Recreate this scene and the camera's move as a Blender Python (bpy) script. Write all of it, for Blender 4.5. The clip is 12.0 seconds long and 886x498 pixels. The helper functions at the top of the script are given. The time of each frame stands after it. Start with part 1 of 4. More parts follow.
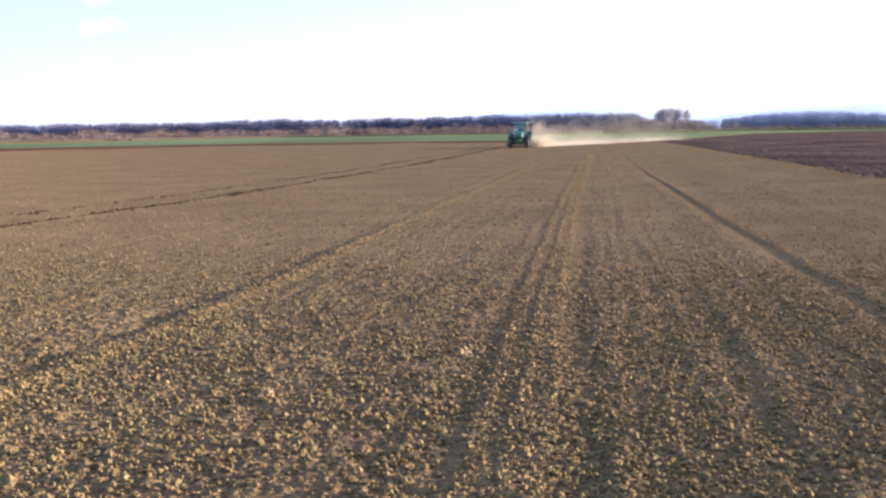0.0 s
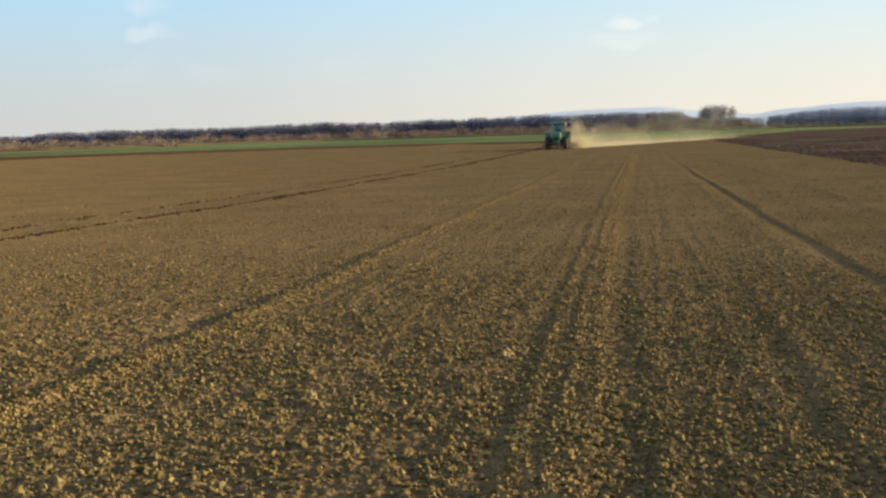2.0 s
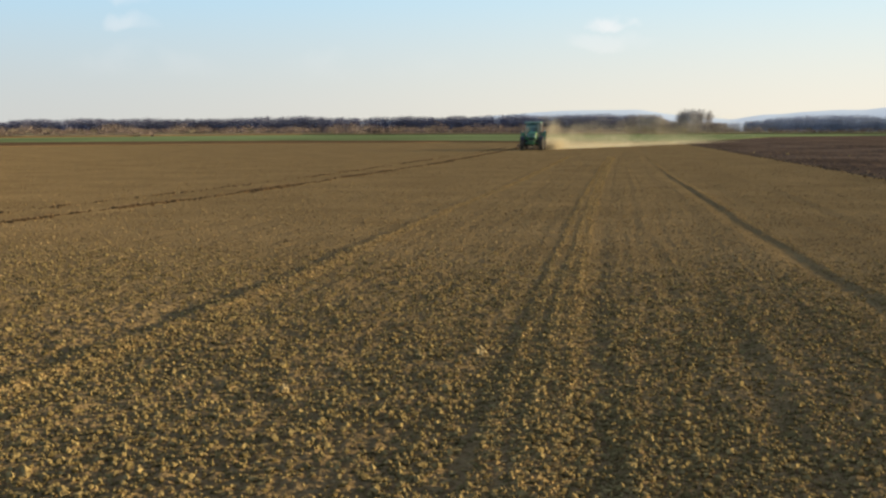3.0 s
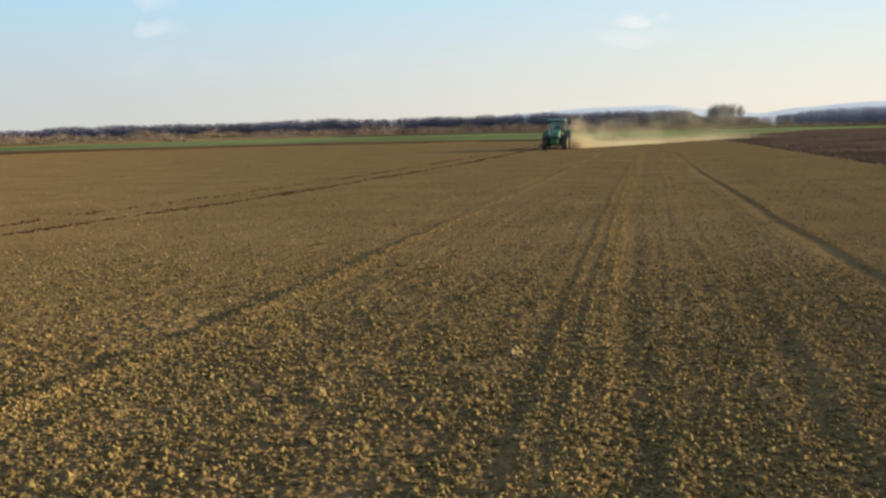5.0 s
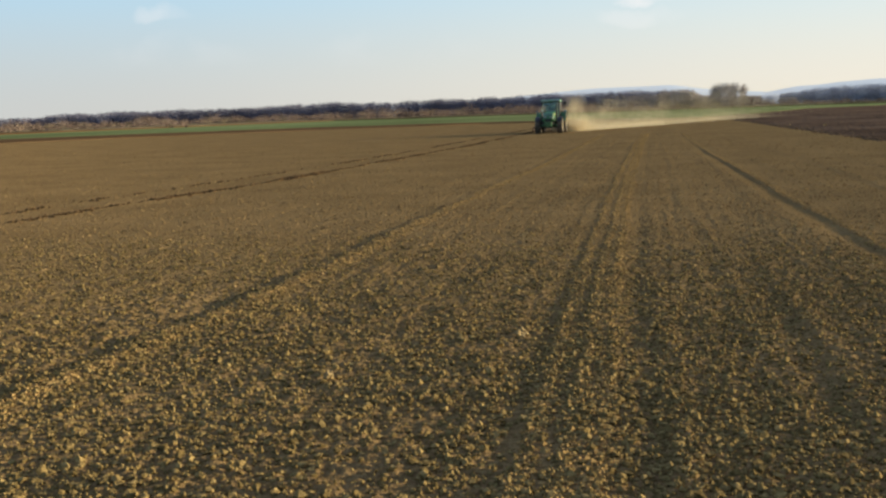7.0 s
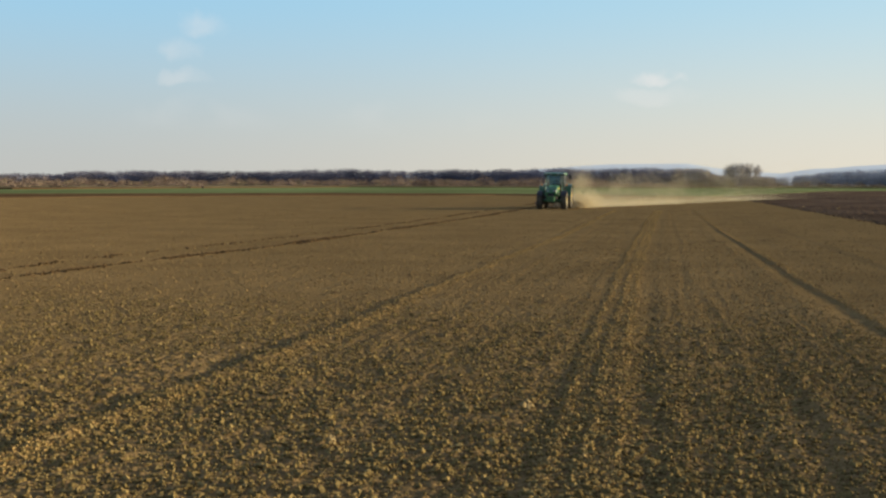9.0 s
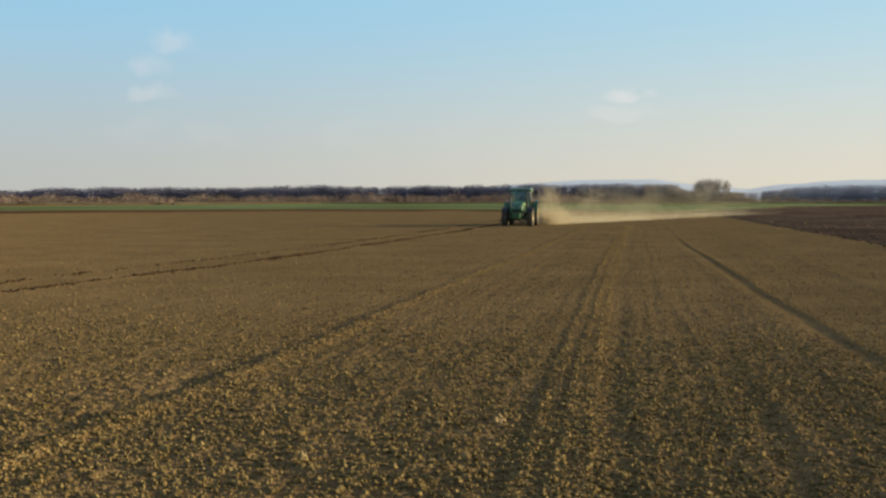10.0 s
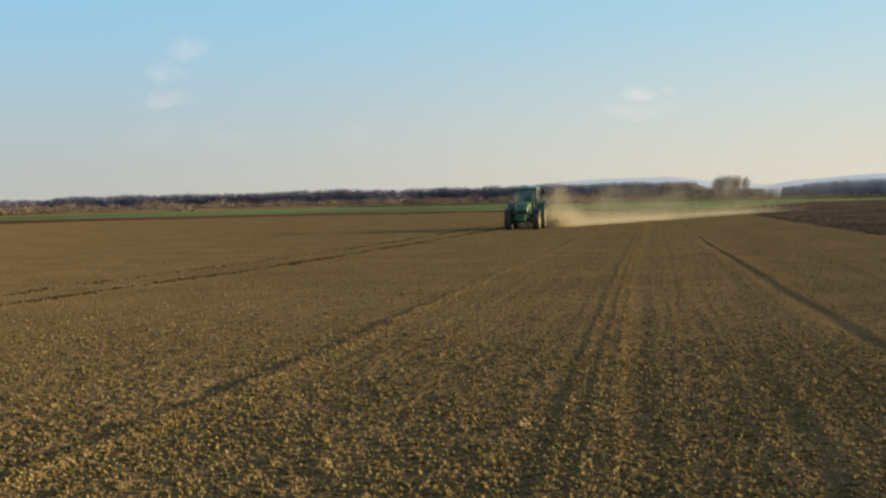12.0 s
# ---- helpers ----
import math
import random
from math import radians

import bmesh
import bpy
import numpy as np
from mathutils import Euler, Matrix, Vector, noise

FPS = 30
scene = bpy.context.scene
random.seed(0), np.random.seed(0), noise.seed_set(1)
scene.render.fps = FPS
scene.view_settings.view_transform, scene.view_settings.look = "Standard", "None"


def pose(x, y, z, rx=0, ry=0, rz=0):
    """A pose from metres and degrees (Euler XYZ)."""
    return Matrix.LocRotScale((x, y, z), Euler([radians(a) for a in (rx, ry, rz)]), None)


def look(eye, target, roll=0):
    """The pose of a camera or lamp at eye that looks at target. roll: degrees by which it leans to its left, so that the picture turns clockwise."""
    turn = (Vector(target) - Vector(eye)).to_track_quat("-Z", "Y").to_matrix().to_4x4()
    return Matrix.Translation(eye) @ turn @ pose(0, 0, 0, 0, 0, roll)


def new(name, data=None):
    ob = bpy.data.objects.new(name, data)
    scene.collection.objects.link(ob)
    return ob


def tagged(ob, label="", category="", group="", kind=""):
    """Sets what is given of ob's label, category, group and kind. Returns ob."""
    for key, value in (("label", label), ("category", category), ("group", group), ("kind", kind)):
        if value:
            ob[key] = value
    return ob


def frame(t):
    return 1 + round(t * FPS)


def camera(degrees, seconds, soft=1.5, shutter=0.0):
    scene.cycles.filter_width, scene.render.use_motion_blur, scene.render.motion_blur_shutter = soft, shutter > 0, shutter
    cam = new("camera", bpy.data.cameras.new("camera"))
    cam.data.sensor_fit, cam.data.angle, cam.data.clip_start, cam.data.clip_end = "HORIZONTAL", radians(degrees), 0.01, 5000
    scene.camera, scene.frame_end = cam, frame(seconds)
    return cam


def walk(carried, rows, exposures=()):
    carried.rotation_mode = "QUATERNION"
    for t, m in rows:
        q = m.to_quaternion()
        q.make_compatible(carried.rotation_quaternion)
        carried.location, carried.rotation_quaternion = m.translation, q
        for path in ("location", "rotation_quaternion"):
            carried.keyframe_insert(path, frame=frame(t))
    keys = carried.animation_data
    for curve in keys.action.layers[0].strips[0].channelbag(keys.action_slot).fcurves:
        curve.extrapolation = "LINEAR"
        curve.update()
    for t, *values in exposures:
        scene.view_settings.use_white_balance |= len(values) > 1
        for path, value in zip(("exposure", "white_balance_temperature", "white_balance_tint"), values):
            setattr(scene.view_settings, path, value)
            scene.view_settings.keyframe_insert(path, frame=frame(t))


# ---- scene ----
cam = camera(48.0, 12.0, soft=2.4)
EYE = 1.95
PATH = [
    (0.0, pose(0.005, -0.003, 1.953, 83.251, 0.757, 8.702)),
    (0.5, pose(0.008, 0.003, 1.949, 82.860, 1.151, 10.266)),
    (1.0, pose(0.003, 0.015, 1.952, 83.052, 1.343, 10.382)),
    (1.5, pose(0.008, 0.003, 1.946, 83.590, 1.495, 11.101)),
    (2.0, pose(0.014, 0.029, 1.948, 83.391, 1.558, 11.119)),
    (2.5, pose(0.008, 0.011, 1.950, 83.752, 1.238, 10.330)),
    (3.0, pose(0.020, 0.014, 1.947, 83.224, 0.057, 9.893)),
    (3.2, pose(0.015, 0.019, 1.939, 83.079, -0.052, 9.663)),
    (5.0, pose(-0.005, 0.013, 1.958, 83.229, 1.174, 11.544)),
    (5.5, pose(-0.014, 0.004, 1.950, 82.953, 1.203, 11.602)),
    (6.0, pose(-0.012, 0.015, 1.952, 81.792, 1.559, 12.127)),
    (6.5, pose(-0.006, 0.001, 1.947, 81.905, 2.345, 11.642)),
    (7.0, pose(-0.019, 0.002, 1.955, 82.250, 1.841, 11.670)),
    (7.5, pose(-0.008, 0.004, 1.954, 83.903, 1.074, 12.174)),
    (7.7, pose(-0.006, -0.007, 1.953, 84.390, 0.732, 11.838)),
    (9.3, pose(0.007, -0.017, 1.947, 87.297, -0.446, 12.682)),
    (9.5, pose(0.011, -0.028, 1.954, 87.948, -0.447, 12.850)),
    (10.0, pose(0.012, -0.040, 1.944, 87.167, -0.046, 10.903)),
    (10.5, pose(0.017, -0.014, 1.946, 86.685, 0.381, 11.194)),
    (11.0, pose(-0.005, -0.029, 1.956, 86.844, 0.803, 10.649)),
    (11.5, pose(-0.037, 0.004, 1.940, 86.988, 0.450, 10.626)),
    (12.0, pose(-0.012, -0.001, 1.960, 87.274, 1.010, 11.941)),
]
EXPOSURES = [(0.0, 1.95, 5300, 31), (0.3, 1.71, 5750, 24), (0.6, 1.49, 6200, 17), (1.0, 1.36, 6450, 12), (1.5, 1.2, 6500, 10), (4.8, 1.15, 6500, 10), (7.7, 1.07, 6500, 10), (9.5, 0.87, 6600, 9), (12.0, 0.83, 6600, 9)]
walk(cam, PATH, EXPOSURES)

# ---- light: low evening sun, ahead and to the right ----
SUN_AZ, SUN_EL = radians(67.5), radians(9.5)
world = bpy.data.worlds.new("evening_sky")
scene.world = world
world.use_nodes = True
wn, wl = world.node_tree.nodes, world.node_tree.links
sky = wn.new("ShaderNodeTexSky")
sky.sky_type, sky.sun_disc = "NISHITA", False
sky.sun_elevation, sky.sun_rotation = SUN_EL, SUN_AZ
sky.air_density, sky.dust_density, sky.ozone_density = 1.0, 0.6, 2.0
way = wn.new("ShaderNodeTexCoord")
wisp = wn.new("ShaderNodeTexNoise")
wisp.inputs["Scale"].default_value, wisp.inputs["Detail"].default_value = 20.0, 7.0
wl.new(way.outputs["Generated"], wisp.inputs["Vector"])
drift = wn.new("ShaderNodeVectorMath")
drift.operation = "MULTIPLY_ADD"
wl.new(wisp.outputs["Color"], drift.inputs[0])
drift.inputs[1].default_value, drift.inputs[2].default_value = (0.07, 0.07, 0.045), (-0.035, -0.035, -0.0225)
swept = wn.new("ShaderNodeVectorMath")
wl.new(way.outputs["Generated"], swept.inputs[0])
wl.new(drift.outputs[0], swept.inputs[1])
cloud_sum = None
# thin cloud wisps: azimuth to the left, elevation, half width, half height (degrees), strength
for az, el, wide, high, amount in ((26.2, 8.7, 1.5, 0.6, 0.32), (27.2, 7.4, 1.1, 0.6, 0.22), (27.0, 5.9, 1.5, 0.5, 0.25),
                                   (0.3, 6.0, 1.7, 0.40, 0.75), (0.5, 4.9, 2.4, 0.5, 0.22), (26.0, 3.6, 4.0, 1.0, 0.07), (14.0, 3.6, 5.0, 0.9, 0.07)):
    a, e = radians(az), radians(el)
    d = Vector((-math.sin(a) * math.cos(e), math.cos(a) * math.cos(e), math.sin(e)))
    side = Vector((math.cos(a), math.sin(a), 0))
    off = wn.new("ShaderNodeVectorMath")
    off.operation = "SUBTRACT"
    off.inputs[1].default_value = d
    wl.new(swept.outputs[0], off.inputs[0])
    total = None
    for axis, half in ((side, radians(wide)), (side.cross(d) * -1, radians(high))):
        dot = wn.new("ShaderNodeVectorMath")
        dot.operation = "DOT_PRODUCT"
        dot.inputs[1].default_value = axis / half
        wl.new(off.outputs[0], dot.inputs[0])
        sq = wn.new("ShaderNodeMath")
        sq.operation = "MULTIPLY"
        wl.new(dot.outputs["Value"], sq.inputs[0])
        wl.new(dot.outputs["Value"], sq.inputs[1])
        if total is None:
            total = sq
        else:
            add = wn.new("ShaderNodeMath")
            wl.new(total.outputs[0], add.inputs[0])
            wl.new(sq.outputs[0], add.inputs[1])
            total = add
    fall = wn.new("ShaderNodeMapRange")
    fall.interpolation_type = "SMOOTHSTEP"
    fall.inputs["From Min"].default_value, fall.inputs["From Max"].default_value = 0.0, 1.6
    fall.inputs["To Min"].default_value, fall.inputs["To Max"].default_value = amount, 0.0
    wl.new(total.outputs[0], fall.inputs["Value"])
    if cloud_sum is None:
        cloud_sum = fall.outputs[0]
    else:
        add = wn.new("ShaderNodeMath")
        wl.new(cloud_sum, add.inputs[0])
        wl.new(fall.outputs[0], add.inputs[1])
        cloud_sum = add.outputs[0]
grain = wn.new("ShaderNodeMapRange")
grain.inputs["From Min"].default_value, grain.inputs["From Max"].default_value = 0.40, 0.62
wl.new(wisp.outputs["Fac"], grain.inputs["Value"])
dens = wn.new("ShaderNodeMath")
dens.operation = "MULTIPLY"
wl.new(cloud_sum, dens.inputs[0])
wl.new(grain.outputs[0], dens.inputs[1])
veil = wn.new("ShaderNodeMix")
veil.data_type = "RGBA"
wl.new(dens.outputs[0], veil.inputs["Factor"])
# evening haze: cream towards the sun, pale grey away from it, thinning into blue overhead
def mapped(value, a, b, c, d):
    node = wn.new("ShaderNodeMapRange")
    node.interpolation_type = "SMOOTHSTEP"
    for key, v in (("From Min", a), ("From Max", b), ("To Min", c), ("To Max", d)):
        node.inputs[key].default_value = v
    wl.new(value, node.inputs["Value"])
    return node.outputs[0]


def blend(factor, a, b):
    node = wn.new("ShaderNodeMix")
    node.data_type = "RGBA"
    for key, v in (("Factor", factor), ("A", a), ("B", b)):
        if isinstance(v, tuple):
            node.inputs[key].default_value = (*v, 1)
        elif isinstance(v, float):
            node.inputs[key].default_value = v
        else:
            wl.new(v, node.inputs[key])
    return node.outputs["Result"]


sunward = wn.new("ShaderNodeVectorMath")
sunward.operation = "DOT_PRODUCT"
sunward.inputs[1].default_value = (math.sin(SUN_AZ), math.cos(SUN_AZ), 0)
wl.new(way.outputs["Generated"], sunward.inputs[0])
parts = wn.new("ShaderNodeSeparateXYZ")
wl.new(way.outputs["Generated"], parts.inputs[0])
toward = mapped(sunward.outputs["Value"], -0.3, 0.75, 0.0, 1.0)
haze = blend(toward, (3.38, 3.34, 3.14), (5.1, 4.62, 3.8))
high = blend(toward, (2.2, 4.2, 5.8), (3.0, 4.7, 5.7))
upper = blend(0.8, sky.outputs["Color"], high)
upper = blend(mapped(parts.outputs["Z"], 0.22, 0.8, 0.0, 1.0), upper, (1.62, 2.0, 3.45))
clear = blend(mapped(parts.outputs["Z"], -0.01, 0.21, 0.95, 0.0), upper, haze)
wl.new(clear, veil.inputs["A"])
veil.inputs["B"].default_value = (5.4, 5.2, 5.1, 1)
wn["Background"].inputs["Strength"].default_value = 0.085
wl.new(veil.outputs["Result"], wn["Background"].inputs["Color"])

sun_data = bpy.data.lights.new("sun", "SUN")
sun_data.energy, sun_data.angle, sun_data.color = 5.0, radians(0.6), (1.0, 0.865, 0.59)
sun = new("sun", sun_data)
SUN_WAY = Vector((math.sin(SUN_AZ) * math.cos(SUN_EL), math.cos(SUN_AZ) * math.cos(SUN_EL), math.sin(SUN_EL)))
sun.matrix_world = look(SUN_WAY * 200, (0, 0, 0))


# ---- materials ----
def material(name, dark, light, scale, rough=0.9, bump=0.0, bump_scale=None, metal=0.0, island=0.0, thing=0.0, detail=6.0, spec=0.0, stretch=(1, 1, 1), coarse=0.0, coarse_dark=0.6, matte=0.0):
    """A surface whose colour runs between two tones by a fine grain, patches of a coarser noise, and relief."""
    m = bpy.data.materials.new(name)
    m.use_nodes = True
    n, l = m.node_tree.nodes, m.node_tree.links
    out = n["Principled BSDF"]
    out.inputs["Roughness"].default_value, out.inputs["Metallic"].default_value = rough, metal
    out.inputs["Specular IOR Level"].default_value = spec
    out.inputs["Diffuse Roughness"].default_value = matte
    place = n.new("ShaderNodeTexCoord")
    mapping = n.new("ShaderNodeMapping")
    mapping.inputs["Scale"].default_value = stretch
    l.new(place.outputs["Object"], mapping.inputs["Vector"])
    fine = n.new("ShaderNodeTexNoise")
    fine.inputs["Scale"].default_value, fine.inputs["Detail"].default_value = scale, detail
    l.new(mapping.outputs[0], fine.inputs["Vector"])
    ramp = n.new("ShaderNodeMapRange")
    ramp.inputs["From Min"].default_value, ramp.inputs["From Max"].default_value = 0.32, 0.68
    l.new(fine.outputs["Fac"], ramp.inputs["Value"])
    mix = n.new("ShaderNodeMix")
    mix.data_type = "RGBA"
    mix.inputs["A"].default_value, mix.inputs["B"].default_value = (*dark, 1), (*light, 1)
    l.new(ramp.outputs[0], mix.inputs["Factor"])
    colour = mix.outputs["Result"]
    if coarse:
        big = n.new("ShaderNodeTexNoise")
        big.inputs["Scale"].default_value, big.inputs["Detail"].default_value = coarse, 4.0
        l.new(mapping.outputs[0], big.inputs["Vector"])
        r2 = n.new("ShaderNodeMapRange")
        r2.inputs["From Min"].default_value, r2.inputs["From Max"].default_value = 0.35, 0.65
        r2.inputs["To Min"].default_value, r2.inputs["To Max"].default_value = coarse_dark, 1.15
        l.new(big.outputs["Fac"], r2.inputs["Value"])
        mul = n.new("ShaderNodeVectorMath")
        mul.operation = "SCALE"
        l.new(colour, mul.inputs[0])
        l.new(r2.outputs[0], mul.inputs["Scale"])
        colour = mul.outputs[0]
    if island or thing:
        source = n.new("ShaderNodeNewGeometry").outputs["Random Per Island"] if island else n.new("ShaderNodeObjectInfo").outputs["Random"]
        r3 = n.new("ShaderNodeMapRange")
        r3.inputs["To Min"].default_value, r3.inputs["To Max"].default_value = 1 - (island or thing), 1 + (island or thing)
        l.new(source, r3.inputs["Value"])
        mul = n.new("ShaderNodeVectorMath")
        mul.operation = "SCALE"
        l.new(colour, mul.inputs[0])
        l.new(r3.outputs[0], mul.inputs["Scale"])
        colour = mul.outputs[0]
    l.new(colour, out.inputs["Base Color"])
    if bump:
        rel = n.new("ShaderNodeTexNoise")
        rel.inputs["Scale"].default_value, rel.inputs["Detail"].default_value = bump_scale or scale, 5.0
        l.new(mapping.outputs[0], rel.inputs["Vector"])
        b = n.new("ShaderNodeBump")
        b.inputs["Strength"].default_value, b.inputs["Distance"].default_value = 1.0, bump
        l.new(rel.outputs["Fac"], b.inputs["Height"])
        l.new(b.outputs[0], out.inputs["Normal"])
    return m


M_SOIL = material("tilled_soil", (0.142, 0.089, 0.037), (0.250, 0.159, 0.068), 22, 1.0, bump=0.045, bump_scale=18, spec=0.0, coarse=0.35, coarse_dark=0.92, matte=0.6)
M_CLOD = material("dry_clod", (0.113, 0.077, 0.029), (0.240, 0.166, 0.066), 30, 1.0, bump=0.014, bump_scale=45, island=0.38, spec=0.0, matte=0.15)
# dry crumbs, paler than the clods: sunlight on ridge flanks is in this colour
M_RIDGE = material("sunlit_dry_crumb", (0.215, 0.134, 0.050), (0.36, 0.232, 0.092), 30, 1.0, island=0.3, spec=0.0, matte=0.2)
M_DAMP = material("damp_clod", (0.06, 0.037, 0.019), (0.105, 0.063, 0.031), 20, 0.95, bump=0.01, bump_scale=30, island=0.3)
M_MARGIN = material("dark_margin_soil", (0.088, 0.052, 0.025), (0.14, 0.083, 0.041), 4, 1.0, bump=0.03, bump_scale=6, coarse=0.1, coarse_dark=0.7)
M_FINE = material("fine_clod", (0.15, 0.097, 0.043), (0.275, 0.181, 0.082), 20, 1.0, island=0.35, matte=0.3)
M_PALE = material("pale_clod", (0.25, 0.172, 0.078), (0.37, 0.262, 0.12), 30, 0.9, bump=0.004, bump_scale=70)
M_PLOUGH = material("ploughed_soil", (0.088, 0.058, 0.038), (0.125, 0.082, 0.054), 5, 1.0, bump=0.05, bump_scale=3, spec=0.0, coarse=0.12)
M_PCLOD = material("ploughed_clod", (0.095, 0.062, 0.037), (0.15, 0.099, 0.059), 8, 0.95, bump=0.02, bump_scale=12, island=0.3, spec=0.05)
M_WHEAT = material("young_wheat", (0.120, 0.143, 0.055), (0.168, 0.190, 0.076), 0.6, 0.8, bump=0.1, bump_scale=2.5, coarse=0.02, coarse_dark=0.75, stretch=(1, 0.3, 1))
M_DRYGRASS = material("dry_grass", (0.135, 0.102, 0.055), (0.215, 0.166, 0.09), 0.8, 0.9, bump=0.1, bump_scale=2, coarse=0.03)
# bare twigs with the blue-violet of distance haze put into their colour
M_WOOD = material("haze_tinted_twigs", (0.112, 0.110, 0.145), (0.162, 0.152, 0.192), 0.05, 0.9, island=0.25, coarse=0.012, coarse_dark=0.7)
# farther woods: air haze mixed into the twig colour, paler and bluer
M_HAZY = material("haze_paled_twigs", (0.275, 0.28, 0.32), (0.35, 0.345, 0.375), 0.05, 0.9, island=0.2, coarse=0.012, coarse_dark=0.7)
M_SCRUB = material("dry_scrub", (0.165, 0.116, 0.088), (0.25, 0.18, 0.134), 0.08, 0.9, island=0.2, coarse=0.03, coarse_dark=0.6)
# brown thicket, its tone lightened to hold the haze before it
M_THICKET = material("hazy_brown_thicket", (0.215, 0.178, 0.16), (0.30, 0.25, 0.22), 0.08, 0.9, island=0.2, coarse=0.03, coarse_dark=0.75)
# olive of the bushes, raised slightly in tone for haze
M_OLIVE = material("olive_scrub", (0.16, 0.13, 0.08), (0.235, 0.19, 0.115), 0.15, 0.9, island=0.3)
M_BARK = material("grey_bark", (0.18, 0.155, 0.135), (0.28, 0.245, 0.21), 2.0, 0.9, bump=0.02, bump_scale=6)
# brown crown twigs, much lightened in colour as haze over distance
M_CROWN = material("hazy_brown_twigs", (0.33, 0.29, 0.265), (0.42, 0.37, 0.34), 0.3, 0.9, island=0.3)
M_HILL = material("haze_glow_hill", (0.16, 0.19, 0.22), (0.19, 0.22, 0.25), 0.004, 1.0, spec=0.0)
# faint glow of the hills' own, standing in for pale distance haze
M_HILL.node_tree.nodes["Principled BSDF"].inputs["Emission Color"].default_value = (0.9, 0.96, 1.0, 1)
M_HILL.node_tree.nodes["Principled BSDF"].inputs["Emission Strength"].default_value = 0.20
M_GREEN = material("green_paint", (0.016, 0.074, 0.024), (0.028, 0.118, 0.034), 3, 0.35, spec=0.5, coarse=1.2, coarse_dark=0.75)
M_YELLOW = material("yellow_paint", (0.36, 0.26, 0.06), (0.55, 0.4, 0.08), 4, 0.45, coarse=2, coarse_dark=0.65, spec=0.3)
M_RUBBER = material("dusty_rubber", (0.03, 0.026, 0.022), (0.135, 0.105, 0.07), 6, 0.85, bump=0.004, bump_scale=30, spec=0.3)
M_BLACK = material("black_plastic", (0.012, 0.012, 0.012), (0.03, 0.028, 0.026), 8, 0.5, spec=0.3)
M_STEEL = material("worn_steel", (0.11, 0.082, 0.055), (0.25, 0.19, 0.13), 6, 0.7, metal=0.2, coarse=2, spec=0.3)
M_RUST = material("dusty_red_frame", (0.17, 0.09, 0.05), (0.30, 0.19, 0.10), 5, 0.7, coarse=1.5, spec=0.3)
M_ORANGE = material("orange_lens", (0.6, 0.16, 0.02), (0.75, 0.22, 0.03), 8, 0.25, spec=0.6)
M_LAMP = material("lamp_lens", (0.22, 0.22, 0.2), (0.3, 0.3, 0.28), 10, 0.12, spec=0.8)
M_SEAT = material("seat_cloth", (0.02, 0.02, 0.02), (0.05, 0.05, 0.05), 30, 0.9)

M_GLASS = bpy.data.materials.new("cab_glass")
M_GLASS.use_nodes = True
g = M_GLASS.node_tree.nodes["Principled BSDF"]
g.inputs["Base Color"].default_value = (0.52, 0.76, 0.72, 1)
g.inputs["Transmission Weight"].default_value, g.inputs["Roughness"].default_value, g.inputs["IOR"].default_value = 1.0, 0.02, 1.45

M_DUST = bpy.data.materials.new("airborne_dust")
M_DUST.use_nodes = True
n, l = M_DUST.node_tree.nodes, M_DUST.node_tree.links
n.remove(n["Principled BSDF"])
dif, tra, mixs = n.new("ShaderNodeBsdfDiffuse"), n.new("ShaderNodeBsdfTranslucent"), n.new("ShaderNodeMixShader")
dif.inputs["Color"].default_value = tra.inputs["Color"].default_value = (0.65, 0.55, 0.36, 1)
mixs.inputs["Fac"].default_value = 0.5
l.new(dif.outputs[0], mixs.inputs[1])
l.new(tra.outputs[0], mixs.inputs[2])
l.new(mixs.outputs[0], n["Material Output"].inputs["Surface"])


# ---- mesh helpers ----
def part(name, bm, mat, parent=None, label=""):
    """One bmesh as one mesh object, under a thing or a part."""
    me = bpy.data.meshes.new(name)
    bm.to_mesh(me)
    bm.free()
    me.materials.append(mat)
    ob = new(name, me)
    if parent is not None:
        ob.parent = parent
    if label:
        tagged(ob, label)
    return ob


def soup(name, verts, tris, mat, smooth=False):
    """A mesh object from arrays of vertices and triangles."""
    me = bpy.data.meshes.new(name)
    me.vertices.add(len(verts))
    me.vertices.foreach_set("co", np.asarray(verts, dtype=np.float32).ravel())
    k = tris.shape[1]
    me.loops.add(tris.size)
    me.loops.foreach_set("vertex_index", np.asarray(tris, dtype=np.int32).ravel())
    me.polygons.add(len(tris))
    me.polygons.foreach_set("loop_start", np.arange(0, tris.size, k, dtype=np.int32))
    me.polygons.foreach_set("use_smooth", np.full(len(tris), smooth))
    me.update(calc_edges=True)
    me.materials.append(mat)
    return new(name, me)


def box(bm, c, s, bevel=0.02, turn=None):
    m = Matrix.Translation(c) @ (turn or Matrix()) @ Matrix.Diagonal((*s, 1))
    vs = bmesh.ops.create_cube(bm, size=1, matrix=m)["verts"]
    if bevel:
        es = {e for v in vs for e in v.link_edges}
        bmesh.ops.bevel(bm, geom=list(es), offset=bevel, segments=2, affect="EDGES", profile=0.5)
    return bm


def rod(bm, p, q, r0, r1=None, seg=10):
    p, q = Vector(p), Vector(q)
    d = q - p
    m = Matrix.Translation((p + q) / 2) @ d.to_track_quat("Z", "Y").to_matrix().to_4x4()
    bmesh.ops.create_cone(bm, cap_ends=True, segments=seg, radius1=r0, radius2=r0 if r1 is None else r1, depth=d.length, matrix=m)
    return bm


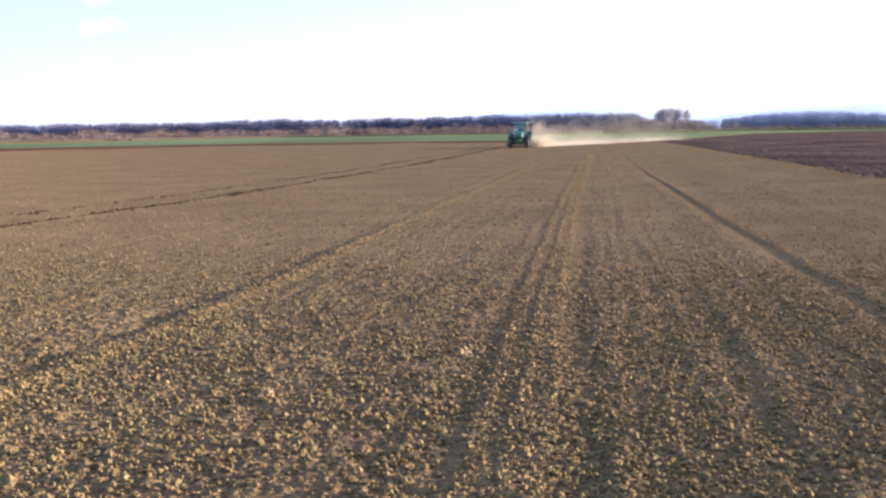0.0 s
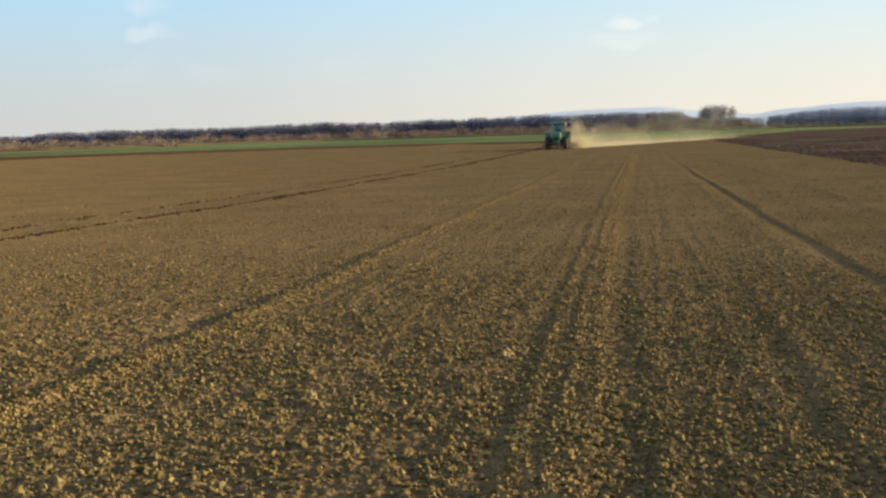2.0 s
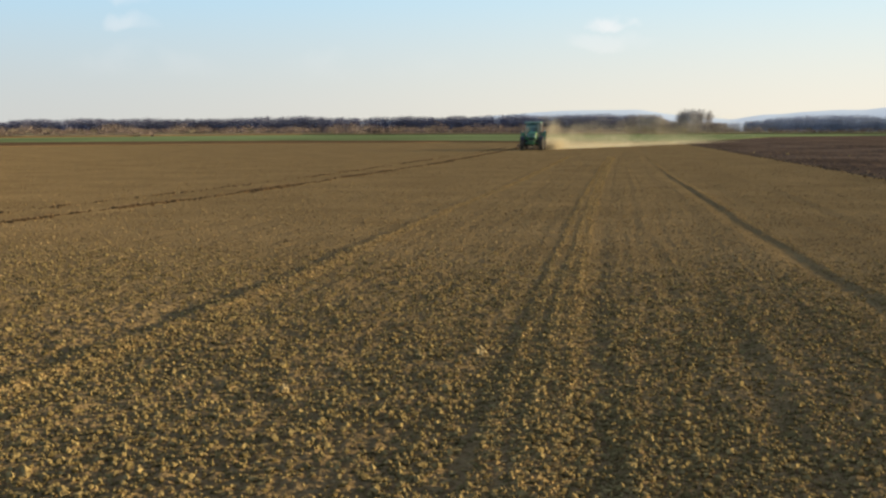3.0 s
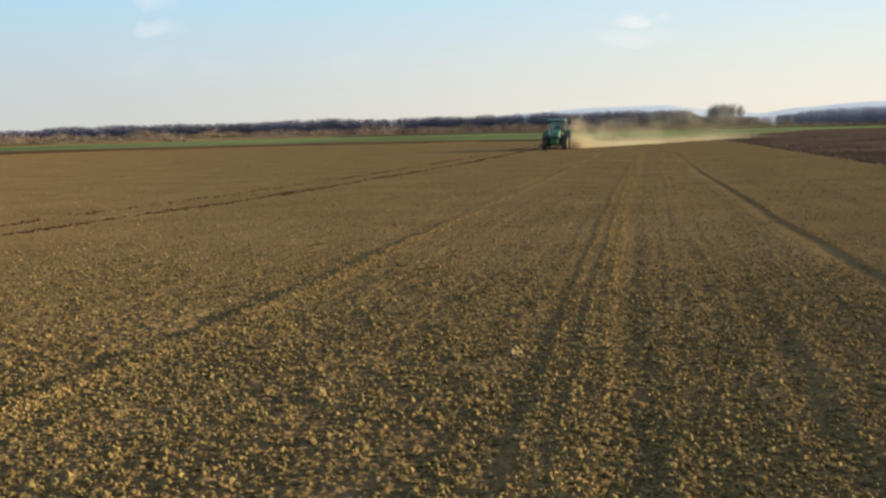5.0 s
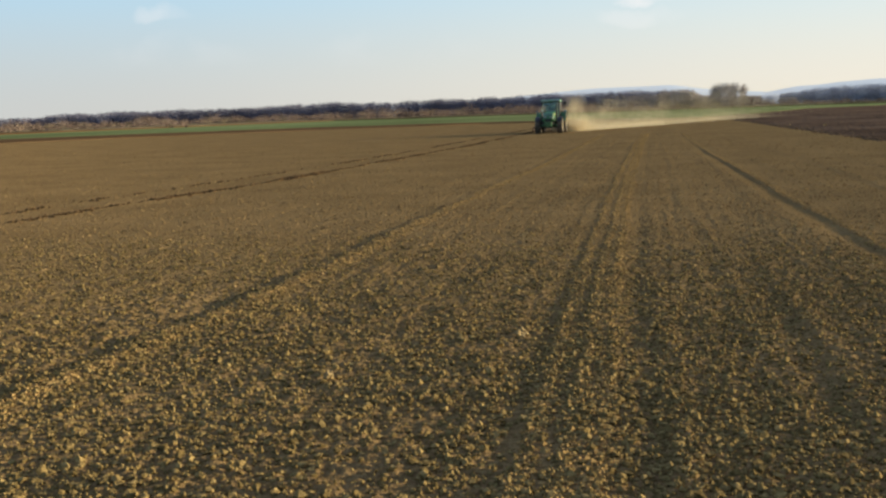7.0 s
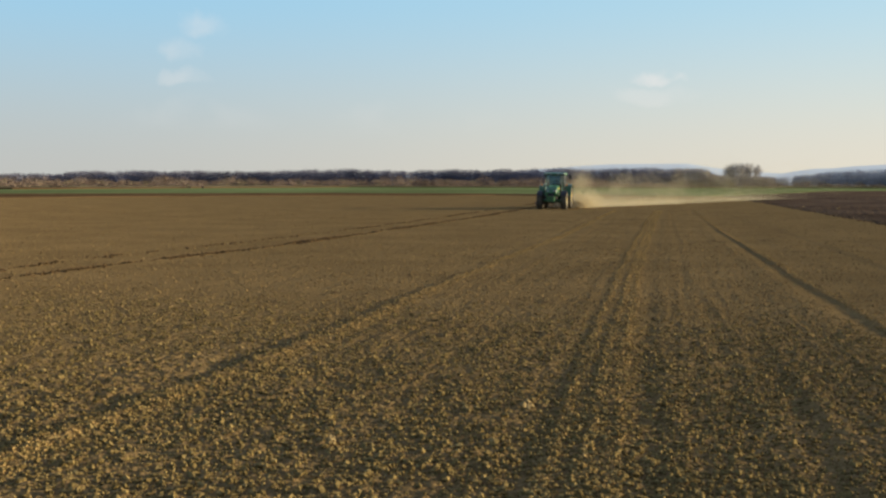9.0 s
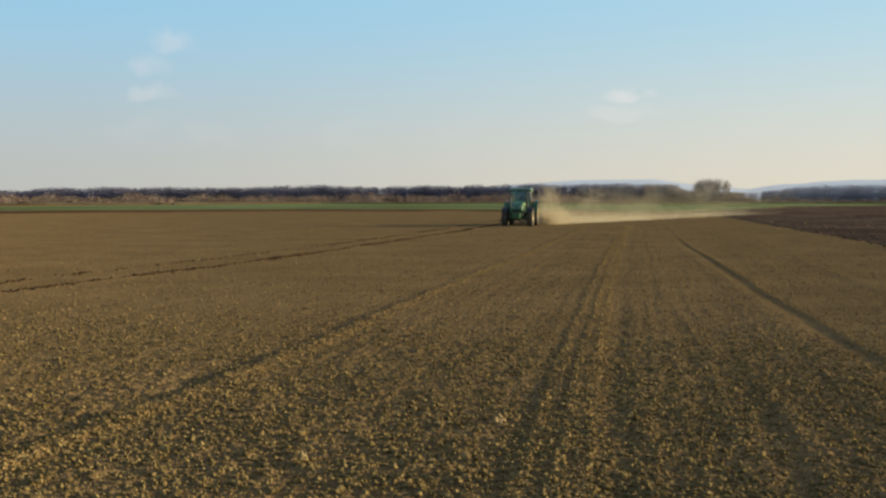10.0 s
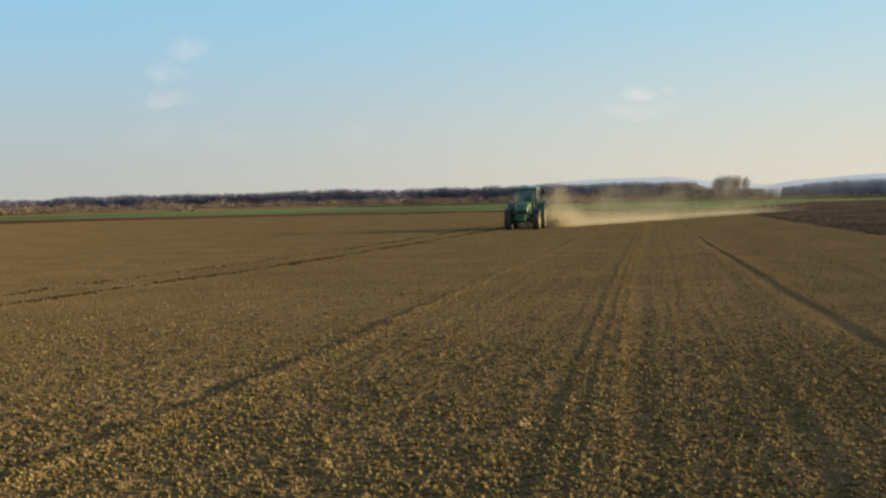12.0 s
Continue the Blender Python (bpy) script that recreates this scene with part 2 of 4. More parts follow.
def plate(bm, outline, x0, x1, bevel=0.03):
    """An outline in (y, z) drawn out from x0 to x1."""
    a = [bm.verts.new((x0, y, z)) for y, z in outline]
    b = [bm.verts.new((x1, y, z)) for y, z in outline]
    k = len(outline)
    bm.faces.new(a)
    bm.faces.new(b[::-1])
    es = []
    for i in range(k):
        f = bm.faces.new((a[i], b[i], b[(i + 1) % k], a[(i + 1) % k]))
        es += f.edges
    bmesh.ops.recalc_face_normals(bm, faces=bm.faces)
    if bevel:
        bmesh.ops.bevel(bm, geom=list(set(es)), offset=bevel, segments=2, affect="EDGES", profile=0.5)
    return bm


def lathe(bm, profile, seg=40):
    """A profile of (x along the axle, radius) turned round the x axis."""
    rings = [[bm.verts.new((x, r * math.cos(2 * math.pi * i / seg), r * math.sin(2 * math.pi * i / seg))) for i in range(seg)] for x, r in profile]
    for a, b in zip(rings, rings[1:]):
        for i in range(seg):
            f = bm.faces.new((a[i], a[(i + 1) % seg], b[(i + 1) % seg], b[i]))
            f.smooth = True
    return bm


# ---- value noise on arrays ----
def lattice(ix, iy, seed):
    h = (ix.astype(np.int64) * 374761393 + iy.astype(np.int64) * 668265263 + seed * 1442695041) & 0x7FFFFFFF
    h = ((h ^ (h >> 13)) * 1274126177) & 0x7FFFFFFF
    return ((h ^ (h >> 16)) & 0xFFFF) / 65535.0


def vnoise(x, y, seed=0):
    ix, iy = np.floor(x), np.floor(y)
    fx, fy = x - ix, y - iy
    fx, fy = fx * fx * (3 - 2 * fx), fy * fy * (3 - 2 * fy)
    a, b = lattice(ix, iy, seed), lattice(ix + 1, iy, seed)
    c, d = lattice(ix, iy + 1, seed), lattice(ix + 1, iy + 1, seed)
    return (a * (1 - fx) + b * fx) * (1 - fy) + (c * (1 - fx) + d * fx) * fy


def wobble(y, seed, size=0.12):
    return size * (vnoise(y * 0.35, y * 0 + seed, seed) - 0.5) * 2 + 0.5 * size * (vnoise(y * 1.3, y * 0 + seed, seed + 9) - 0.5) * 2


def bell(d, half):
    return np.exp(-(d / half) ** 2)


def crest(d, left, right):
    """A ridge whose two flanks differ in steepness."""
    return np.exp(-(d / np.where(d < 0, left, right)) ** 2)


def left_ridge(y):
    return np.interp(y, [0, 6.3, 8, 9.2, 10.5, 12.6, 15.5, 20.7, 28, 41, 90], [-4.47, -4.46, -4.38, -4.28, -4.20, -4.15, -4.17, -4.13, -4.02, -3.75, -3.6]) + wobble(y, 11, 0.03) + 0.05 * (vnoise(y * 3.5, y * 0 + 4, 27) - 0.5)


def wheel_rut(y):
    return np.interp(y, [0, 5.5, 7.4, 8.8, 10.3, 14, 22, 30, 50, 73, 150], [-0.87, -0.88, -0.90, -0.95, -0.98, -1.02, -1.06, -1.08, -1.0, -0.8, -0.45]) + wobble(y, 12, 0.03)


def right_furrow(y):
    return np.interp(y, [0, 13.7, 15, 17.3, 20, 24, 28.5, 33, 40, 51, 60, 120], [2.98, 2.82, 2.78, 2.71, 2.61, 2.50, 2.43, 2.33, 2.15, 2.03, 1.98, 1.75]) + wobble(y, 13, 0.04)


def far_furrow(y):
    return np.interp(y, [0, 17.6, 20, 22.7, 25.3, 28, 35, 43, 60, 93, 150], [-13.2, -12.95, -12.85, -12.5, -12.05, -11.65, -11.33, -11.05, -10.6, -10.7, -11.2]) + wobble(y, 14, 0.10)


def far_track(y):
    """A second, shallower furrow beyond the far one."""
    return np.interp(y, [0, 21.7, 26.6, 34, 40, 48, 93, 150], [-15.2, -14.25, -13.8, -13.2, -12.95, -12.6, -12.4, -12.9]) + wobble(y, 18, 0.12)


def domes(x, y, cell, seed, share, least, most):
    """Height of rounded clods that stand half sunk in the soil, one in some of the cells of a grid."""
    gx, gy = np.floor(x / cell), np.floor(y / cell)
    best = np.zeros_like(x)
    for i in (-1, 0, 1):
        for j in (-1, 0, 1):
            cx, cy = gx + i, gy + j
            there = lattice(cx, cy, seed) < share
            r = cell * (least + (most - least) * lattice(cx, cy, seed + 1) ** 2)
            u = x - (cx + lattice(cx, cy, seed + 2)) * cell
            v = y - (cy + lattice(cx, cy, seed + 3)) * cell
            k = (lattice(cx, cy, seed + 4) - 0.5) * 0.9
            d2 = (u * u * (1 + k) + v * v * (1 - k) + 0.7 * k * u * v) / (r * r)
            best = np.maximum(best, np.where(there, r * np.sqrt(np.clip(1 - d2, 0, 1)), 0))
    return best


def soil_height(x, y):
    """Height of the tilled field: rolled bed, clods, harrow streaks, wheel ruts, ridges between passes."""
    r = x - wheel_rut(y)
    rolled = np.clip(bell(r - 0.34, 0.30) + bell(r, 0.10) + 0.7 * bell(x - left_ridge(y) - 0.1, 0.22) + 0.8 * bell(x - right_furrow(y), 0.13), 0, 1)
    patch = np.clip(0.6 + 0.9 * vnoise(x * 1.1, y * 0.8, 17), 0, 1.3)
    lump = 0.014 * (vnoise(x * 7, y * 7, 1) - 0.5) + np.where(y > 4, 0.012, 0) * (vnoise(x * 15, y * 15, 2) - 0.5) + 0.016 * (vnoise(x * 0.9, y * 0.5, 3) - 0.5)
    near = np.clip(1 - (y - 9) / 40, 0.35, 1)
    clod = np.maximum(0.50 * domes(x, y, 0.13, 101, 0.5, 0.16, 0.42) * np.clip(1 - (y - 11) / 13, 0, 1), 0.60 * domes(x + 0.37, y, 0.062, 111, 0.95, 0.30, 0.62) * np.clip(1 - (y - 9) / 9, 0, 1))
    streak = 0.010 * (vnoise(x * 3.2, y * 0.10, 4) - 0.5) + 0.008 * (vnoise(x * 7.5, y * 0.14, 5) - 0.5)
    h = (lump * np.clip(1 - (y - 12) / 60, 0.3, 1) + clod * patch * np.clip((y - 3.8) / 0.6, 0, 1)) * (1 - 0.4 * rolled) + streak
    d = x - left_ridge(y)
    h += np.clip(1.1 - (y - 9) / 18, 0.22, 1) * 0.042 * crest(d + 0.05, 0.15, 0.18) * (0.35 + 1.15 * vnoise(x * 1.2, y * 2.4, 6)) - 0.008 * bell(d + 0.34, 0.15) * (0.3 + 1.2 * vnoise(x, y * 1.1, 29))
    h += np.clip(1 - (y - 8) / 28, 0.25, 1) * (0.009 * np.sin(y * 46 + 3 * vnoise(x * 4, y * 2, 28)) * bell(r + 0.02, 0.10) - 0.004 * bell(r, 0.09) + 0.018 * crest(r - 0.12, 0.05, 0.09) * (0.7 + 0.6 * vnoise(x * 2, y * 1.5, 16)) + 0.015 * crest(r - 0.37, 0.06, 0.09) + 0.008 * bell(r - 0.25, 0.06) + 0.013 * bell(r - 0.48, 0.09) + 0.014 * crest(r - 0.58, 0.07, 0.06) - 0.014 * bell(r - 0.80, 0.12) + 0.010 * bell(r - 1.05, 0.10) * (0.4 + 1.2 * vnoise(x, y * 1.3, 34)))
    d = x - right_furrow(y)
    h += np.clip((62 - y) / 22, 0.15, 1) * (-0.015 * bell(d, 0.13) + 0.019 * crest(d - 0.22, 0.08, 0.16)) + 0.006 * bell(d + 0.4, 0.2)
    d = x - np.interp(y, [0, 8, 11, 27, 100], [1.38, 1.36, 1.30, 1.55, 1.5]) - wobble(y, 15, 0.04)
    h += 0.020 * crest(d, 0.08, 0.13) * (0.4 + 1.2 * vnoise(x, y * 1.2, 35)) * np.clip((14 - y) / 4, 0.1, 1) - 0.009 * bell(d + 0.22, 0.12) * np.clip((13 - y) / 3, 0.1, 1)
    d = x - np.interp(y, [0, 12, 15.4, 21, 60], [0.78, 0.74, 0.68, 0.48, 0.4]) - wobble(y, 19, 0.04)
    h += -0.004 * bell(d, 0.09) + 0.004 * bell(d - 0.18, 0.08)
    for k in (5.2, 6.9, 8.6):
        d = x - k - wobble(y, int(k * 3), 0.15)
        h += 0.006 * bell(d, 0.2) - 0.006 * bell(d + 0.4, 0.2)
    d = x - far_furrow(y)
    h += 0.020 * bell(d, 0.10) * (0.5 + 0.8 * vnoise(x * 0.3, y * 1.1, 7)) + 0.012 * bell(d + 0.5, 0.2) - 0.008 * bell(d - 0.3, 0.15)
    d = x - far_track(y)
    h += 0.014 * bell(d, 0.13) * (0.4 + vnoise(x * 0.3, y * 0.9, 8))
    return h * np.clip((320 - y) / 120, 0, 1) * np.clip((60 - np.abs(x)) / 30, 0, 1)


# ---- the ground: one sheet to the horizon ----
def spread(start, stop, step, grow):
    out, v = [], start
    while v < stop:
        out.append(v)
        v += step
        step *= grow
    return out


xs = np.arange(-5.6, 2.4, 0.0215)
xs = np.concatenate([-np.array(spread(5.62, 16, 0.06, 1.009))[::-1], xs, spread(2.42, 14, 0.045, 1.015)])
xs = np.concatenate([-np.array(spread(16.2, 5000, 0.3, 1.13))[::-1], xs, spread(14.2, 5000, 0.3, 1.13)])
ys = np.concatenate([-np.array(spread(6, 3000, 3, 1.5))[::-1], np.arange(-5.9, 4.1, 0.2), spread(4.2, 8.5, 0.025, 1.0), spread(8.5, 210, 0.030, 1.0155), spread(212, 4900, 6, 1.16)])
gx, gy = np.meshgrid(xs, ys)
gz = soil_height(gx, gy)
nx, ny = len(xs), len(ys)
idx = np.arange(nx * ny).reshape(ny, nx)
quads = np.stack([idx[:-1, :-1], idx[:-1, 1:], idx[1:, 1:], idx[1:, :-1]], -1).reshape(-1, 4)
tagged(soup("ground", np.stack([gx, gy, gz], -1).reshape(-1, 3), quads, M_SOIL, True), "dry brown tilled field with ruts and ridges between passes", "field", kind="structure")


OCTA = (np.array([(1, 0, 0), (-1, 0, 0), (0, 1, 0), (0, -1, 0), (0, 0, 1), (0, 0, -1)], dtype=float),
        np.array([(0, 2, 4), (2, 1, 4), (1, 3, 4), (3, 0, 4), (2, 0, 5), (1, 2, 5), (3, 1, 5), (0, 3, 5)]))
WEDGE = (np.array([(1, 0, 0), (-0.5, 0.87, 0), (-0.5, -0.87, 0), (0, 0, 0.9), (0, 0, -0.9)]),
         np.array([(0, 1, 3), (1, 2, 3), (2, 0, 3), (1, 0, 4), (2, 1, 4), (0, 2, 4)]))
ICO_BM = bmesh.new()
bmesh.ops.create_icosphere(ICO_BM, subdivisions=1, radius=1)
ICO_BM.verts.index_update()
ICO = (np.array([v.co[:] for v in ICO_BM.verts]), np.array([[v.index for v in f.verts] for f in ICO_BM.faces]))
ICO_BM.free()
rng = np.random.default_rng(7)


def lumps(name, base, x, y, z, r, mat, flat=0.75, rough=0.55):
    """Uneven lumps of radius r, each with its own shape, in one mesh."""
    bv, bf = base
    k = len(x)
    v = np.repeat(bv[None], k, 0) * (1 - rough + 2 * rough * rng.random((k, len(bv), 1)))
    v *= r[:, None, None] * (0.75 + 0.5 * rng.random((k, 1, 3))) * np.array([1, 1, flat])
    a = rng.random(k) * 2 * np.pi
    c, s = np.cos(a)[:, None], np.sin(a)[:, None]
    vx, vy = v[..., 0] * c - v[..., 1] * s + x[:, None], v[..., 0] * s + v[..., 1] * c + y[:, None]
    vz = v[..., 2] + z[:, None]
    f = bf[None] + (np.arange(k) * len(bv))[:, None, None]
    return soup(name, np.stack([vx, vy, vz], -1).reshape(-1, 3), f.reshape(-1, 3), mat)


def scatter(count, y0, y1, power=1.0):
    """Places in the wedge of field that lies before the standpoint, even by area."""
    y = np.sqrt(y0 ** 2 + (y1 ** 2 - y0 ** 2) * rng.random(count) ** power)
    a = np.radians(-19 + 60 * rng.random(count))
    return -np.tan(a) * y, y


def keep(x, y):
    """Clods lie in patches, thick on the ridges and thin in the ruts."""
    p = 0.62 + 0.8 * (vnoise(x * 2.6, y * 2.0, 21) - 0.5) + 0.5 * (vnoise(x * 0.6, y * 0.4, 22) - 0.5)
    d = x - left_ridge(y)
    p += 0.4 * bell(d - 0.1, 0.2) + 0.05 * bell(d + 0.2, 0.10)
    d = x - wheel_rut(y)
    p += -0.1 * bell(d, 0.09) + 0.2 * bell(d - 0.14, 0.06) + 0.2 * bell(d - 0.38, 0.07) - 0.15 * bell(d - 0.26, 0.05) - 0.15 * bell(d - 0.49, 0.05) - 0.15 * bell(d - 0.80, 0.10)
    p += -0.55 * bell(x - right_furrow(y), 0.12) + 0.3 * bell(x - right_furrow(y) - 0.3, 0.15)
    p += -0.4 * bell(x - far_furrow(y), 0.2)
    return rng.random(len(x)) < p


def clods(name, base, count, y0, y1, small, large, rise=0.0, fall=0.0, mat=M_CLOD, flat=0.8):
    """Scattered clods, thinning out over the first and the last metres of their stretch."""
    x, y = scatter(count, y0, y1)
    k = keep(x, y) & (rng.random(count) < np.clip((y - y0 + 0.01) / (rise + 0.01), 0, 1)) & (rng.random(count) < np.clip((y1 - y) / (fall + 0.01), 0, 1))
    x, y = x[k], y[k]
    r = small * (large / small) ** (rng.random(len(x)) ** 2.2)
    return lumps(name, base, x, y, soil_height(x, y) + r * 0.35, r, mat, flat)


tagged(clods("soil_clods", OCTA, 85000, 4.2, 16, 0.010, 0.028, 0, 9), "dry crumbled brown soil clods lying on the tilled field", "soil clods", kind="stuff")
tagged(clods("soil_crumbs", WEDGE, 142000, 4.2, 18, 0.007, 0.019, 0, 12), "fine dry crumbs of earth between the clods", "soil crumbs", kind="stuff")
tagged(clods("soil_clods", WEDGE, 105000, 8, 40, 0.010, 0.027, 6, 20, M_FINE), "dry brown soil clods further out on the tilled field", "soil clods", kind="stuff")
tagged(clods("soil_clods", WEDGE, 45000, 24, 85, 0.016, 0.034, 16, 30, M_FINE), "dry brown clods scattered over the distant tilled soil", "soil clods", kind="stuff")

tagged(clods("soil_clods", ICO, 24000, 4.2, 10, 0.011, 0.030, 0, 4), "dry crumbled brown soil clods lying on the tilled field", "soil clods", kind="stuff")
# the same clods round and behind the standpoint
k = 11000
cx, cy = -6.5 + 13 * rng.random(k), -5.5 + 10.2 * rng.random(k)
ok = keep(cx, cy) & ((cy < 4.2) | (cx < -0.9 * cy) | (cx > 0.4 * cy))
cx, cy = cx[ok], cy[ok]
cr = 0.011 * (0.030 / 0.011) ** (rng.random(len(cx)) ** 2)
tagged(lumps("soil_clods", WEDGE, cx, cy, soil_height(cx, cy) + 0.35 * cr, cr, M_CLOD), "dry crumbled brown soil clods lying on the tilled field", "soil clods", kind="stuff")
# clods thrown up along the ridges, dry and paled to brighten the sunlit flanks
k = 30000
cy = 4.2 + 72 * rng.random(k) ** 2.3
lane = rng.random(k)
cx = np.where(lane < 0.2, wheel_rut(cy) + 0.15, np.where(lane < 0.42, wheel_rut(cy) + 0.39, np.where(lane < 0.64, wheel_rut(cy) + 0.56, left_ridge(cy) + 0.07))) + np.where(lane < 0.64, 0.045, 0.075) * rng.normal(size=k)
cr = 0.006 * (0.020 / 0.006) ** (rng.random(k) ** 2) * (1 + cy / 150)
# pale clods along the right furrow's bank paint its lit crest line
on_bank = (lane > 0.93) & (cy > 10)
cx[on_bank] = right_furrow(cy[on_bank]) + 0.27 + 0.05 * rng.normal(size=int(on_bank.sum()))
tagged(lumps("ridge_clods", WEDGE, cx, cy, soil_height(cx, cy) + 0.4 * cr, cr, M_RIDGE), "loose dry clods, toned as if sunlit, heaped along the ridges of the field", "soil clods", kind="stuff")
# damp dark earth turned up along the far furrow
k = 30000
cy = 10 + 105 * rng.random(k) ** 1.3
lane = rng.random(k)
cx = np.where(lane < 0.88, far_furrow(cy) - 0.02, far_track(cy)) + 0.085 * rng.normal(size=k)
ok = rng.random(k) < np.clip(2.6 * vnoise(cy * 0.45, lane * 0 + np.floor(lane + 0.12), 23) - 0.7, 0.12, 1) * np.clip(0.3 + 1.4 * vnoise(cy * 2.3, lane * 0, 24), 0, 1)
cx, cy = cx[ok], cy[ok]
cr = 0.014 + 0.045 * rng.random(len(cx)) ** 3
tagged(lumps("damp_clods", WEDGE, cx, cy, soil_height(cx, cy) + 0.3 * cr, cr, M_DAMP), "dark damp clods turned up along a furrow", "soil clods", kind="stuff")


def big_clod(x, y, r, tall, mat, label):
    bm = bmesh.new()
    bmesh.ops.create_icosphere(bm, subdivisions=3, radius=r)
    off = random.random() * 50
    for v in bm.verts:
        k = 0.75 + 0.7 * noise.noise(v.co / r * 1.3 + Vector((off, 0, 0))) + 0.25 * noise.noise(v.co / r * 4 + Vector((0, off, 0)))
        v.co = Vector((v.co.x * k, v.co.y * k, v.co.z * k * tall))
    ob = part("soil_clod", bm, mat)
    ob.location = (x, y, float(soil_height(np.array([x]), np.array([y]))[0]) + r * tall * 0.45)
    return tagged(ob, label, "clod", group="single large clods")


big_clod(-2.38, 6.90, 0.040, 1.25, M_PALE, "pale dried lump of earth on the tilled soil")
big_clod(-1.125, 8.58, 0.045, 1.25, M_PALE, "pale upright clod beside a wheel rut")
big_clod(-1.135, 8.42, 0.046, 1.0, M_PALE, "yellowish dry clod against a paler upright clod")
for k in range(34):
    cy = random.uniform(5.0, 15.0)
    cx = -math.tan(radians(random.uniform(-16, 37))) * cy
    big_clod(cx, cy, random.uniform(0.025, 0.045), random.uniform(0.6, 0.95), M_CLOD, "large rounded dry brown clod of earth")

# ---- the ploughed field beyond its straight edge ----
pxs = np.concatenate([np.arange(0, 26, 0.25), spread(26, 900, 0.4, 1.12)])
pys = np.array(spread(18, 400, 0.3, 1.008))
px, py = np.meshgrid(pxs, pys)
edge = np.interp(py, [18, 43, 66, 134, 200], [10.7, 10.6, 10.4, 9.7, 9.2]) + 0.5 * (vnoise(py * 0.6, py * 0, 31) - 0.5)
far_end = np.clip((np.interp(px, [0, 10, 36, 75, 900], [170, 203, 312, 372, 390]) - py) / 2, 0, 1)
pz = 0.02 + np.clip(px / 2.0, 0, 1) * far_end * (0.04 + 0.03 * np.abs(np.sin(px * 7.5 + 2 * vnoise(px, py * 0.4, 32))) * np.clip((26 - px) / 10, 0.3, 1) + 0.05 * vnoise(px * 2.4, py * 2.4, 33))
pz[:, 0] = -0.05
pi = np.arange(px.size).reshape(px.shape)
pq = np.stack([pi[:-1, :-1], pi[:-1, 1:], pi[1:, 1:], pi[1:, :-1]], -1).reshape(-1, 4)
tagged(soup("ground_ploughed_field", np.stack([px + edge, py, pz], -1).reshape(-1, 3), pq, M_PLOUGH), "dark brown freshly ploughed field with rough furrows", "field", kind="structure")
k = 10000
cy = 20 + 140 * rng.random(k) ** 1.4
cx = 10.1 + 45 * rng.random(k) ** 1.6
tagged(lumps("plough_clods", WEDGE, cx, cy, 0.05 + 0.05 * rng.random(k), 0.03 + 0.055 * rng.random(k) ** 2, M_PCLOD), "dark overturned lumps of earth on the ploughed field", "soil clods", kind="stuff")


for k in range(14):
    lx, ly = 11 + 22 * random.random(), random.uniform(40, 95)
    big_clod(lx, ly, random.uniform(0.06, 0.12), 0.6, M_PALE, "pale dry lump among the dark ploughed earth").location.z = 0.16

# ---- green fields and rough grass ----
def strip(name, near, far, z, mat, label, step=4.0):
    """A field between two lines given as (x, y) pairs."""
    x = np.arange(near[0][0], near[-1][0] + 0.1, step)
    y0 = np.interp(x, [p[0] for p in near], [p[1] for p in near]) + 1.6 * (vnoise(x * 0.11, x * 0, 41) - 0.5)
    y1 = np.interp(x, [p[0] for p in far], [p[1] for p in far])
    s = np.array([0, 0.002, 0.01, 0.03, 0.07, 0.15, 0.3, 0.5, 0.75, 1.0])
    gx = np.repeat(x[None], len(s), 0)
    gy = y0 + (y1 - y0) * s[:, None]
    gz = z * (0.7 + 0.6 * vnoise(gx * 0.2, gy * 0.2, 42))
    gz[0] = -0.02
    i = np.arange(gx.size).reshape(gx.shape)
    q = np.stack([i[:-1, :-1], i[:-1, 1:], i[1:, 1:], i[1:, :-1]], -1).reshape(-1, 4)
    return tagged(soup(name, np.stack([gx, gy, gz], -1).reshape(-1, 3), q, mat), label, "field", kind="structure")


NEAR = [(-900, 30), (-300, 40), (-140, 70), (-82, 112), (-70, 131), (-53, 150), (-28, 167), (2, 168), (10, 173), (20, 204), (46, 314), (85, 374), (900, 392)]
GREEN = [(-900, 60), (-300, 80), (-140, 120), (-108, 148), (-89, 166), (-66, 187), (-28, 188), (2, 169), (10, 174), (20, 205), (46, 315), (85, 375), (900, 393)]
MID = [(-900, 150), (-300, 190), (-165, 255), (-148, 480), (10, 540), (72, 580), (900, 600)]
strip("ground_field_margin", NEAR[:7] + [(-4, 167)], [(x, y + 0.5) for x, y in GREEN[:7]] + [(-4, 171)], 0.09, M_MARGIN, "dark soil strip along the edge of the wheat")
strip("ground_wheat_field", GREEN, MID, 0.14, M_WHEAT, "young green winter wheat beyond the tilled soil")
strip("ground_field_bank", [(x, y - 22) for x, y in MID], [(x, y + 6) for x, y in MID], 0.45, M_DAMP, "dark low bank along the far edge of the wheat")
strip("ground_dry_strip", [(x, y + 7) for x, y in MID], [(-900, 552), (-120, 572), (10, 642), (72, 620), (900, 640)], 0.5, M_DRYGRASS, "pale dry grass strip beyond the green field")
strip("ground_wheat_field", [(20, 625), (72, 621), (900, 641)], [(20, 760), (72, 760), (900, 800)], 0.55, M_WHEAT, "far green wheat field before the woods")
strip("ground_dry_meadow", [(-900, 551), (-120, 571), (10, 641), (72, 761), (900, 801)], [(-900, 1500), (900, 1500)], 0.5, M_DRYGRASS, "dry tan meadow at the foot of the woods")


